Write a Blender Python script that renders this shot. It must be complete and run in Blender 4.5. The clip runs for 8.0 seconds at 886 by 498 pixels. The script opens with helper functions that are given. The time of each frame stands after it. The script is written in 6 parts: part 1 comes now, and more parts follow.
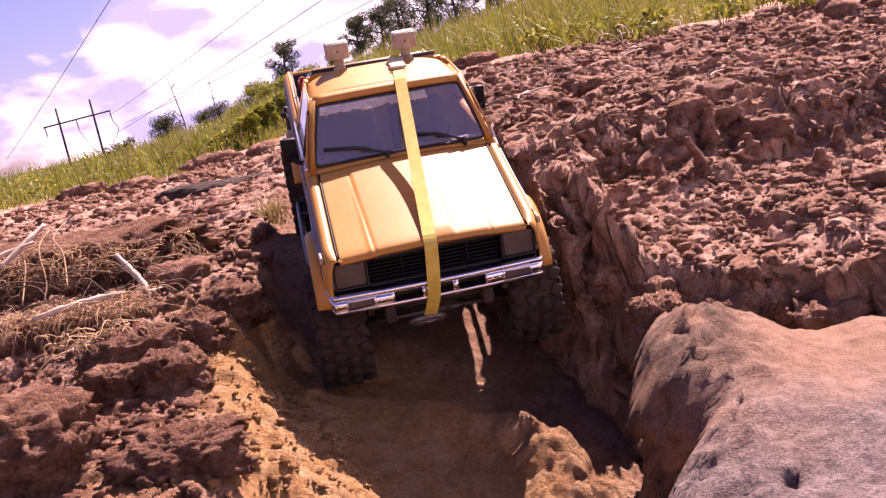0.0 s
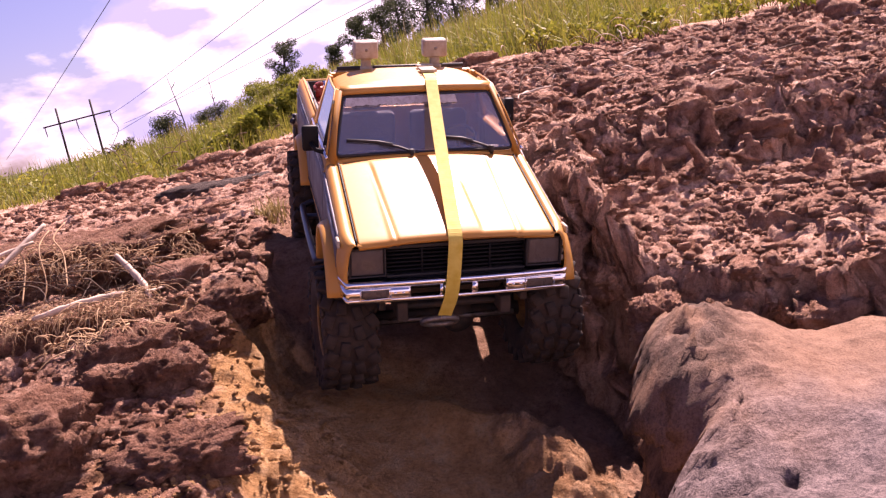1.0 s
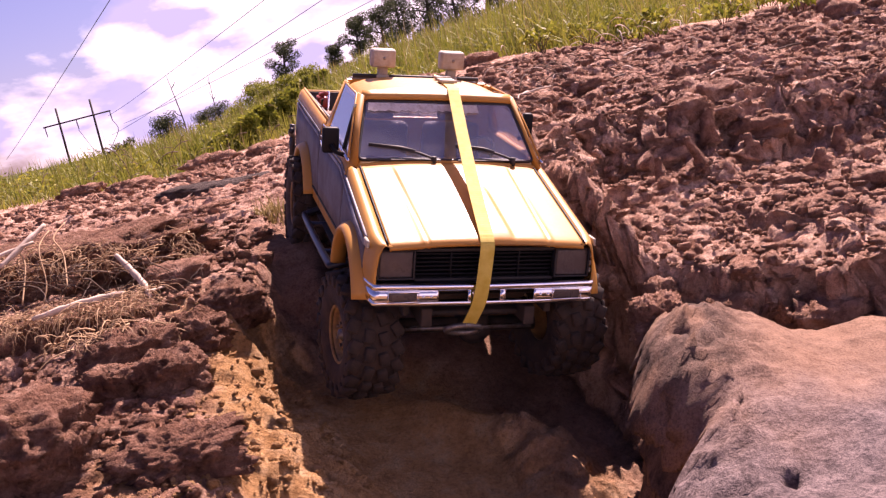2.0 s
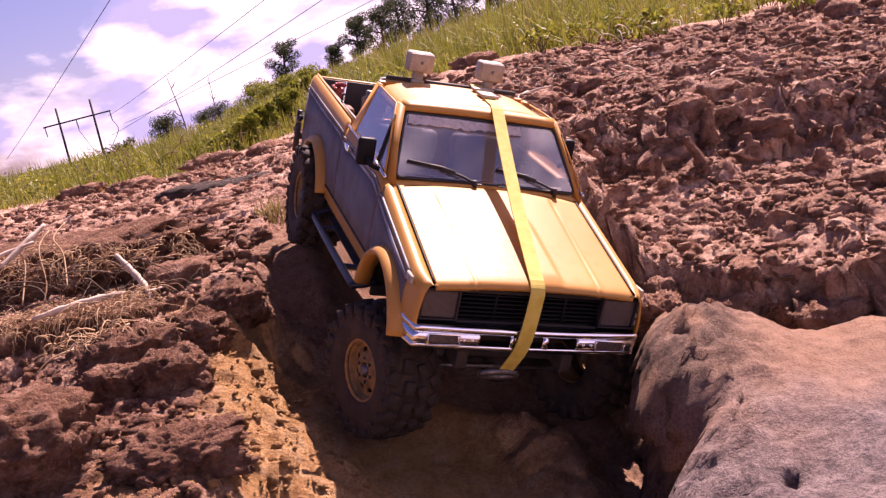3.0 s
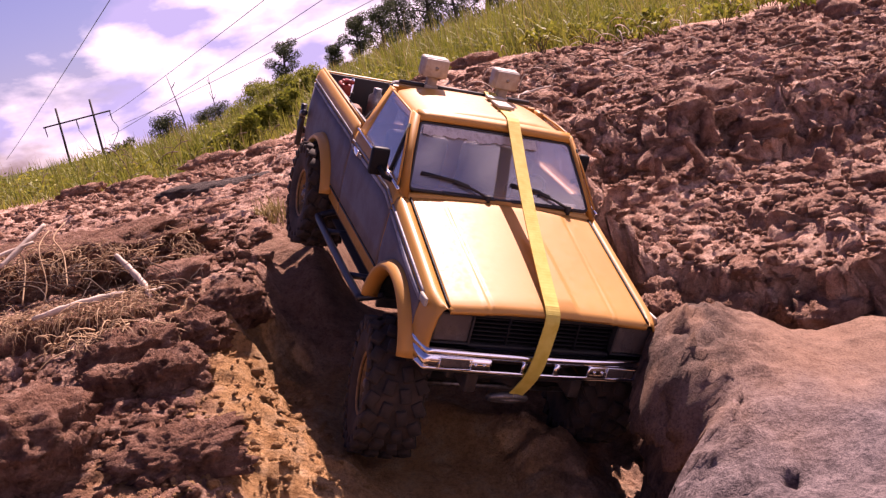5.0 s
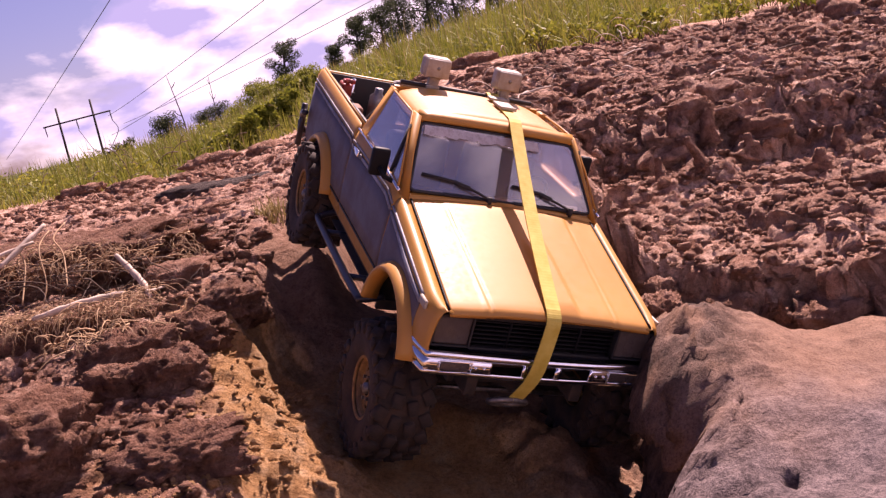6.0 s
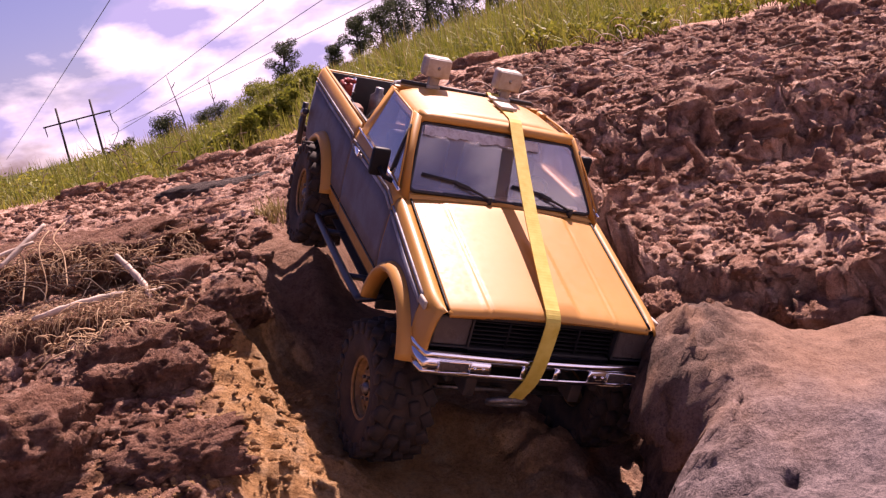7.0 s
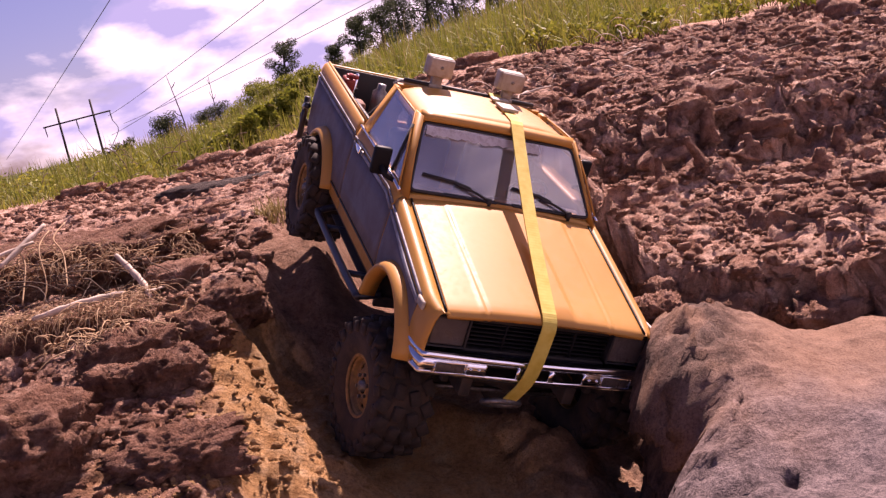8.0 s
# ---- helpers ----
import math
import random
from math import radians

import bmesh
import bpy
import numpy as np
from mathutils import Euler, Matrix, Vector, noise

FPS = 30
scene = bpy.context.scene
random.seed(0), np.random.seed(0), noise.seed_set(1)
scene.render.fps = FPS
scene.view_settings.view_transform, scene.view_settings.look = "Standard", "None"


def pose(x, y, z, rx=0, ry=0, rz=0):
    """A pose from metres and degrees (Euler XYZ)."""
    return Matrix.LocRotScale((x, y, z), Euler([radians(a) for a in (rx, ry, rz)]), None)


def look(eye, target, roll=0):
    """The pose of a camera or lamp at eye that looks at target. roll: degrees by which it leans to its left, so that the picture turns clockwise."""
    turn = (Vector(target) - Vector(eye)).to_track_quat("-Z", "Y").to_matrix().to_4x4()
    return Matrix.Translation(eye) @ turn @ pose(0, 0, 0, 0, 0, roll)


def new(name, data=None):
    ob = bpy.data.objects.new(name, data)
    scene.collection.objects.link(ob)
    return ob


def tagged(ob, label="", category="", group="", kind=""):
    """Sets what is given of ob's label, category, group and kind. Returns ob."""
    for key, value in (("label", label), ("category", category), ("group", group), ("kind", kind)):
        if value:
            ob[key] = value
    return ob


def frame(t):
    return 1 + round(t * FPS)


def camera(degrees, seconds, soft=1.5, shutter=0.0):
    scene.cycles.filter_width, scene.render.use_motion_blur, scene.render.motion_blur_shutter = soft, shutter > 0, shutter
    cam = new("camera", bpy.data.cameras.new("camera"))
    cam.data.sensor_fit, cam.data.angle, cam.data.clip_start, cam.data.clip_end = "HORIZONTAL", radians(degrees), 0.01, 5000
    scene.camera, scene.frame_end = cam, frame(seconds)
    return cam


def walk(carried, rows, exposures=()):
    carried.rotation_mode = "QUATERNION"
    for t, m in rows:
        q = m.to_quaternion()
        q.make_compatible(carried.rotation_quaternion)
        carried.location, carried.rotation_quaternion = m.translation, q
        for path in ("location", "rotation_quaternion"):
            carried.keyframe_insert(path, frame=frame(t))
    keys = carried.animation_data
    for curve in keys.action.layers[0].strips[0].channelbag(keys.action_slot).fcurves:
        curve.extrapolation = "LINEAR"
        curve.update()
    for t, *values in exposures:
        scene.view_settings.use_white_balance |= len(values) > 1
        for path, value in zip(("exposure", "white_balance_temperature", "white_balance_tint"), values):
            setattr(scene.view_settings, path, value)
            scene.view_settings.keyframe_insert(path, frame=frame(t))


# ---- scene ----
cam = camera(48.69, 8.0, soft=1.3)
EYE = (0.0, 0.0, 0.45)
PITCH, ROLL = 9.5, 12.0
AIM = (0.0, math.cos(radians(PITCH)), 0.45 - math.sin(radians(PITCH)))
walk(cam, [(0.0, look(EYE, AIM, -ROLL)), (8.0, look(EYE, AIM, -ROLL))],
     exposures=[(0.0, 1.58, 7250, 48), (1.5, 1.51, 7250, 48), (3.5, 1.33, 7250, 48), (8.0, 1.14, 7250, 48)])

# ---- world and sun ----
SUN_EL, SUN_AZ = 50.0, 27.0          # degrees above the ground; degrees from +y towards +x


def sun_way():
    e, a = radians(SUN_EL), radians(SUN_AZ)
    return Vector((math.cos(e) * math.sin(a), math.cos(e) * math.cos(a), math.sin(e)))


def make_world():
    w = bpy.data.worlds.new("sky")
    scene.world = w
    w.use_nodes = True
    nt = w.node_tree
    nt.nodes.clear()
    out = nt.nodes.new("ShaderNodeOutputWorld")
    bg = nt.nodes.new("ShaderNodeBackground")
    sky = nt.nodes.new("ShaderNodeTexSky")
    sky.sky_type, sky.sun_disc = "NISHITA", False
    sky.sun_elevation, sky.sun_rotation = radians(SUN_EL), radians(SUN_AZ)
    sky.air_density, sky.dust_density, sky.ozone_density = 1.0, 0.6, 2.0
    tc = nt.nodes.new("ShaderNodeTexCoord")
    mp = nt.nodes.new("ShaderNodeMapping")
    mp.inputs["Scale"].default_value = (1.0, 1.0, 2.2)
    mp.inputs["Location"].default_value = (0.35, 0.1, 0.0)
    sep = nt.nodes.new("ShaderNodeSeparateXYZ")
    low = nt.nodes.new("ShaderNodeMapRange")
    low.inputs["From Min"].default_value, low.inputs["From Max"].default_value = 0.16, 0.50
    low.inputs["To Min"].default_value, low.inputs["To Max"].default_value = 0.12, -0.30
    add = nt.nodes.new("ShaderNodeMath")
    # the cover thins upwards and to the west
    west = nt.nodes.new("ShaderNodeMath")
    west.operation, west.inputs[1].default_value = "MULTIPLY_ADD", -0.5
    deep = nt.nodes.new("ShaderNodeMixRGB")
    deep.blend_type, deep.inputs[0].default_value, deep.inputs[2].default_value = "MULTIPLY", 1.0, (1.10, 1.0, 1.42, 1)
    n1 = nt.nodes.new("ShaderNodeTexNoise")
    n1.inputs["Scale"].default_value, n1.inputs["Detail"].default_value = 5.5, 7.0
    n1.inputs["Roughness"].default_value, n1.inputs["Distortion"].default_value = 0.52, 0.35
    ramp = nt.nodes.new("ShaderNodeValToRGB")
    ramp.color_ramp.elements[0].position, ramp.color_ramp.elements[1].position = 0.41, 0.53
    n2 = nt.nodes.new("ShaderNodeTexNoise")
    n2.inputs["Scale"].default_value, n2.inputs["Detail"].default_value = 9.0, 6.0
    shade = nt.nodes.new("ShaderNodeValToRGB")
    shade.color_ramp.elements[0].position, shade.color_ramp.elements[0].color = 0.42, (7.6, 7.9, 13.2, 1)
    shade.color_ramp.elements[1].position, shade.color_ramp.elements[1].color = 0.57, (18.5, 17.8, 19.0, 1)
    mix = nt.nodes.new("ShaderNodeMixRGB")
    for a, b in ((tc.outputs["Generated"], mp.inputs["Vector"]), (mp.outputs[0], n1.inputs["Vector"]), (mp.outputs[0], n2.inputs["Vector"]),
                 (tc.outputs["Generated"], sep.inputs[0]), (sep.outputs["X"], west.inputs[0]), (sep.outputs["Z"], west.inputs[2]), (west.outputs[0], low.inputs["Value"]), (low.outputs[0], add.inputs[0]), (n1.outputs["Fac"], add.inputs[1]), (add.outputs[0], ramp.inputs[0]), (n2.outputs["Fac"], shade.inputs[0]), (ramp.outputs[0], mix.inputs[0]),
                 (sky.outputs[0], deep.inputs[1]), (deep.outputs[0], mix.inputs[1]), (shade.outputs[0], mix.inputs[2]), (mix.outputs[0], bg.inputs[0]), (bg.outputs[0], out.inputs[0])):
        nt.links.new(a, b)
    bg.inputs["Strength"].default_value = 0.031


make_world()
sun = new("sun", bpy.data.lights.new("sun", "SUN"))
sun.data.energy, sun.data.angle, sun.data.color = 5.0, radians(0.55), (1.0, 0.94, 0.85)
sun.matrix_basis = look(sun_way() * 10, (0, 0, 0))


# ---- numeric noise for the ground ----
_rng = np.random.RandomState(7)
_perm = np.concatenate([_rng.permutation(512)] * 3)
_grad = _rng.normal(size=(512, 3))
_grad = (_grad / np.linalg.norm(_grad, axis=1)[:, None]).astype(np.float32)
_gx, _gy, _gz = (np.ascontiguousarray(_grad[:, k]) for k in range(3))


def perlin(x, y, z):
    x, y, z = (np.asarray(v, dtype=np.float64) for v in np.broadcast_arrays(x, y, z))
    fx, fy, fz = np.floor(x), np.floor(y), np.floor(z)
    xf, yf, zf = (x - fx).astype(np.float32), (y - fy).astype(np.float32), (z - fz).astype(np.float32)
    xi, yi, zi = (v.astype(np.int64) & 511 for v in (fx, fy, fz))
    u, v, w = (t * t * t * (t * (t * 6 - 15) + 10) for t in (xf, yf, zf))
    acc = 0
    for dx in (0, 1):
        hx = _perm[(xi + dx) & 511]
        ux = u if dx else 1 - u
        for dy in (0, 1):
            hy = _perm[hx + ((yi + dy) & 511)]
            uv = ux * (v if dy else 1 - v)
            for dz in (0, 1):
                h = _perm[hy + ((zi + dz) & 511)] & 511
                acc = acc + (_gx[h] * (xf - dx) + _gy[h] * (yf - dy) + _gz[h] * (zf - dz)) * (uv * (w if dz else 1 - w))
    return acc


_rand = _rng.uniform(0, 1, (3, 512))


def clods(x, y, seed=0):
    """Rounded lumps of uneven height with sharp gaps between them, one to a cell; 0 to about 1."""
    xi, yi = np.floor(x).astype(np.int64), np.floor(y).astype(np.int64)
    best = np.zeros(np.shape(x))
    for dx in (-1, 0, 1):
        hx = _perm[(xi + dx + seed) & 511]
        for dy in (-1, 0, 1):
            h = _perm[hx + ((yi + dy) & 511)] & 511
            d = (xi + dx + _rand[0][h] - x) ** 2 + (yi + dy + _rand[1][h] - y) ** 2
            r = 0.35 + 0.65 * _rand[2][h]
            best = np.maximum(best, r * np.sqrt(np.maximum(0, 1 - d / (0.30 + 0.75 * r) ** 2)))
    return best


def terraces(z, rise, sharp=0.22):
    """How far a height moves when it is cut into ledges."""
    t = z / rise
    f = t - np.floor(t)
    return rise * (step(0, sharp, f) - f)


def fbm(x, y, z, octaves=4, gain=0.5):
    a, s, tot = 1.0, 1.0, 0
    for k in range(octaves):
        tot = tot + a * perlin(x * s + 17.3 * k, y * s + 5.1 * k, z * s)
        a, s = a * gain, s * 2.03
    return tot


def ridged(x, y, z, octaves=4, gain=0.55):
    a, s, tot = 1.0, 1.0, 0
    for k in range(octaves):
        tot = tot + a * (0.5 - 1.6 * np.abs(perlin(x * s + 9.7 * k, y * s + 31.1 * k, z * s)))
        a, s = a * gain, s * 2.1
    return tot


def billow(x, y, z, octaves=3, gain=0.6):
    a, s, tot = 1.0, 1.0, 0
    for k in range(octaves):
        tot = tot + a * np.abs(perlin(x * s + 3.9 * k, y * s + 13.7 * k, z * s))
        a, s = a * gain, s * 1.97
    return tot


def step(a, b, v):
    t = np.clip((v - a) / (b - a), 0, 1)
    return t * t * (3 - 2 * t)


# ---- shape of the ground ----
def bank_left(y):
    return np.interp(y, (0.40, 0.53, 0.62, 0.68, 0.76, 0.85, 1.0, 1.3, 3.0), (0.235, 0.258, 0.276, 0.281, 0.298, 0.322, 0.334, 0.340, 0.338))


def bank_right(x, y):
    """Two benches with a broken wall between them, then a long slope."""
    w = y + 0.08 * fbm(x / 0.22, y / 0.5, x * 0 + 1.7, 2) - 0.075 * (billow(x / 0.060, y / 0.35, x * 0 + 6.1, 2) - 0.25) + 0.018 * fbm(x / 0.025, y / 0.05, x * 0 + 3.1, 2)
    stepped = np.interp(w, (0.30, 0.60, 0.70, 0.90, 1.045, 1.095, 1.20, 1.5, 2.0, 3.0, 5.0), (0.20, 0.235, 0.252, 0.282, 0.297, 0.357, 0.374, 0.400, 0.432, 0.478, 0.515))
    even = np.interp(y, (0.30, 0.60, 0.70, 0.80, 0.90, 1.15, 1.5, 2.0, 3.0, 5.0), (0.21, 0.24, 0.270, 0.330, 0.375, 0.392, 0.402, 0.432, 0.478, 0.515))
    k = step(0.132, 0.165, x + 0.02 * fbm(x / 0.05, y / 0.05, x * 0 + 12.2, 2)) * (1 - step(0.75, 1.25, x))
    return even * (1 - k) + stepped * k


def gully_floor(x, y):
    a = np.interp(y, (0.3, 0.5, 0.62, 0.70, 0.79, 0.87, 0.95, 1.05, 1.2, 1.4), (0.17, 0.185, 0.200, 0.212, 0.224, 0.280, 0.312, 0.320, 0.328, 0.345))
    b = np.interp(y, (0.3, 0.5, 0.62, 0.71, 0.81, 0.90, 0.98, 1.08, 1.2, 1.4), (0.14, 0.155, 0.158, 0.160, 0.200, 0.222, 0.245, 0.293, 0.325, 0.350))
    k = np.clip((x + 0.09) / 0.155, -0.2, 1.2)
    return a + (b - a) * k


def gully_left(y):
    return np.interp(y, (0.3, 0.5, 0.61, 0.70, 0.76, 1.0, 1.2, 1.5), (-0.02, -0.045, -0.064, -0.096, -0.124, -0.168, -0.18, -0.20))


def gully_right(y):
    return np.interp(y, (0.3, 0.55, 0.64, 0.75, 0.84, 0.95, 1.05, 1.2, 1.5), (0.22, 0.16, 0.145, 0.118, 0.082, 0.070, 0.078, 0.13, 0.2))


def sand_zone(x, y):
    """The ochre sand on the left side of the wash."""
    d = x - gully_left(y)
    return step(-0.115, -0.085, d) * (1 - step(0.07, 0.15, d)) * (1 - step(0.72, 0.78, y)) * step(0.3, 0.45, y)


def ground_height(x, y):
    yy = np.maximum(y, 0.4)
    u = x / yy
    s = step(-0.26, 0.10, u)
    top = bank_left(y) * (1 - s) + bank_right(x, y) * s - 0.04 * np.clip(x - 0.3, 0, 2) * s
    # the hill behind rises to the right and falls away to the left
    far = np.maximum(y - 4.5, 0)
    slope = np.interp(u, (-0.30, -0.18, -0.08, 0.0, 0.10, 0.20, 0.35), (0.0, 0.017, 0.034, 0.044, 0.060, 0.078, 0.085)) - 0.035 * (1 - step(-0.55, -0.25, u))
    top = top + 45 * (1 - np.exp(-far / 45)) * slope
    top = top - 0.12 * (1 - step(-0.34, -0.12, u)) * 45 * (1 - np.exp(-np.maximum(y - 9, 0) / 45))
    top = top - 0.15 * np.clip(-y - 0.5, 0, 10) / 10
    near = 1 - step(1.6, 4.0, y)
    rough_right = np.maximum(step(0.03, 0.16, x), 0.5 * step(1.10, 1.35, y)) * near
    fade = (1 - step(2.5, 9.0, y)) * (1 - step(1.3, 3.0, np.abs(x) - 0.5 * np.maximum(y, 0))) * step(-3.0, -0.8, y)
    big = fbm(x / 0.21, y / 0.16, x * 0 + 7.3, 3)
    mid = fbm(x / 0.055, y / 0.050, x * 0 + 4.1, 3, 0.6)
    wx, wy = x + 0.010 * mid, y + 0.010 * fbm(x / 0.05, y / 0.05, x * 0 + 11.3, 2)
    pits = np.maximum(0, perlin(x / 0.050, y / 0.036, x * 0 + 8.8) - 0.06)
    # ledges of harder soil, then clods of three sizes
    lo = top + 0.030 * big + 0.010 * mid
    cut = step(-0.25, 0.15, fbm(x / 0.13, y / 0.10, x * 0 + 21.7, 2))
    ledge = (0.25 + 0.75 * rough_right) * (0.75 * cut * terraces(lo, 0.024, 0.3) + (1 - cut) * terraces(lo + 0.006 * mid, 0.011, 0.3)) + 0.35 * terraces(lo + 0.004 * mid, 0.0062)
    c1, c2 = clods(wx / 0.046, wy / 0.040, 3), clods(wx / 0.019, wy / 0.017, 91)
    coarse = step(-0.10, 0.25, fbm(x / 0.16, y / 0.14, x * 0 + 15.1, 2))
    lumps = fade * ((0.006 + 0.012 * rough_right) * (big + 0.5 * mid) + ledge + (0.003 + 0.010 * rough_right * coarse) * (c1 - 0.4) + (0.003 + 0.005 * rough_right) * (c2 - 0.4) - (0.010 + 0.022 * rough_right) * pits)
    lumps = lumps * (1 - 0.35 * step(0.17, 0.26, x) * (1 - step(0.90, 1.0, y)))
    lumps = lumps * (1 - 0.85 * sand_zone(x, y))
    lumps = lumps + 0.05 * step(3, 8, np.abs(y)) * fbm(x / 1.7, y / 1.7, x * 0 + 2.2, 3)
    lumps = lumps + 0.6 * step(15, 60, np.hypot(x, y)) * fbm(x / 14, y / 14, x * 0 + 2.2, 3)
    j = 0.036 * fbm(x / 0.06, y / 0.06, x * 0 + 9.0, 4, 0.6)
    wl = np.interp(y, (0.5, 0.66, 0.74, 0.80), (0.135, 0.112, 0.072, 0.030))
    side = np.clip((x + 0.8 * j - gully_left(y) + wl) / wl, 0, 1)
    inside = (0.75 * side + 0.25 * step(0, 1, side)) * step(0, 1, (gully_right(y) - x + 0.7 * j + 0.018) / 0.038)
    # the front of the right bank is a broken step towards the camera
    face = step(0, 1, (bank_foot(x) - y + 1.4 * j + 0.03) / 0.036) * step(0.09, 0.13, x) * (1 - step(0.60, 0.95, x + 2 * j))
    inside = np.maximum(inside, face) * (1 - step(1.12, 1.38, y)) * step(-0.9, -0.1, y + 4 * j)
    fl = gully_floor(x, y) + 0.004 * fbm(x / 0.04, y / 0.04, x * 0, 4) + 0.010 * fbm(x / 0.13, y / 0.13, x * 0 + 3.3, 2)
    # a low ledge across the wash
    d = (y - 0.70) + 0.55 * (x + 0.01)
    fl = fl + 0.016 * np.exp(-(d / 0.022) ** 2) * np.exp(-((x + 0.015) / 0.045) ** 2)
    # a scoured channel between the wheel ruts
    fl = fl - np.exp(-((x + 0.068) / 0.036) ** 4) * np.interp(y, (0.83, 0.88, 0.95, 1.02, 1.12, 1.20), (0.0, 0.022, 0.055, 0.072, 0.070, 0.0))
    d = y - np.interp(x, (-0.14, -0.12, -0.067, -0.036, -0.006, 0.022, 0.05), (0.730, 0.735, 0.735, 0.725, 0.715, 0.705, 0.70)) + 0.4 * j
    fl = fl + 0.009 * step(-0.11, 0.0, d) * (1 - step(0.0, 0.020, d)) * step(-0.15, -0.11, x) * (1 - step(0.03, 0.05, x))
    fl = fl + 0.016 * np.exp(-((x - 0.048) / 0.026) ** 4 - ((y - 0.640) / 0.045) ** 4) * (1 + 8 * j)
    fl = fl + 0.016 * np.exp(-((x - 0.045) / 0.035) ** 2 - ((y - 0.675) / 0.05) ** 2)
    return (top + lumps) * (1 - inside) + fl * inside, inside


def turf_edge(x):
    """Where the bare soil gives way to grass."""
    return np.interp(x, (-6, -3, -1.35, -0.8, -0.6, -0.15, 0.2, 0.45, 0.7, 1.0, 1.6, 3.0, 8.0), (4.0, 3.3, 3.1, 2.65, 3.4, 2.9, 3.6, 2.6, 2.7, 3.4, 4.5, 7.5, 13.0))


def bank_foot(x):
    return np.interp(x, (0.08, 0.11, 0.15, 0.19, 0.247, 0.33, 0.6, 1.0), (0.89, 0.815, 0.768, 0.740, 0.690, 0.645, 0.57, 0.45))


def spaced(fine0, fine1, pitch, grow, lo, hi, grow_lo=1.07):
    mid = list(np.arange(fine0, fine1, pitch))
    a, d, left = fine0, pitch, []
    while a > lo:
        d = min(d * grow_lo, 120)
        a -= d
        left.append(a)
    b, d, right = mid[-1], pitch, []
    while b < hi:
        d = min(d * grow, 120)
        b += d
        right.append(b)
    return np.array(left[::-1] + mid + right)


# ---- materials ----
def material(name):
    m = bpy.data.materials.new(name)
    m.use_nodes = True
    nt = m.node_tree
    return m, nt, nt.nodes["Principled BSDF"]


def node(nt, kind, **values):
    n = nt.nodes.new(kind)
    for k, v in values.items():
        n.inputs[k.replace("_", " ")].default_value = v
    return n


def ramp(nt, fac, stops):
    r = nt.nodes.new("ShaderNodeValToRGB")
    while len(r.color_ramp.elements) < len(stops):
        r.color_ramp.elements.new(0.5)
    for e, (p, c) in zip(r.color_ramp.elements, stops):
        e.position, e.color = p, (*c, 1)
    nt.links.new(fac, r.inputs[0])
    return r.outputs[0]


def mixed(nt, fac, a, b, kind="MIX"):
    m = nt.nodes.new("ShaderNodeMixRGB")
    m.blend_type = kind
    for v, i in ((fac, 0), (a, 1), (b, 2)):
        if isinstance(v, (int, float)):
            m.inputs[i].default_value = v
        elif isinstance(v, tuple):
            m.inputs[i].default_value = (*v, 1)
        else:
            nt.links.new(v, m.inputs[i])
    return m.outputs[0]


def bump(nt, p, height, strength, distance, under=None):
    b = nt.nodes.new("ShaderNodeBump")
    b.inputs["Strength"].default_value, b.inputs["Distance"].default_value = strength, distance
    nt.links.new(height, b.inputs["Height"])
    if under is not None:
        nt.links.new(under, b.inputs["Normal"])
    nt.links.new(b.outputs[0], p.inputs["Normal"])
    return b.outputs[0]


def noise_tex(nt, vec, scale, detail=6.0, rough=0.6, distort=0.0):
    n = node(nt, "ShaderNodeTexNoise", Scale=scale, Detail=detail, Roughness=rough, Distortion=distort)
    nt.links.new(vec, n.inputs["Vector"])
    return n.outputs["Fac"]


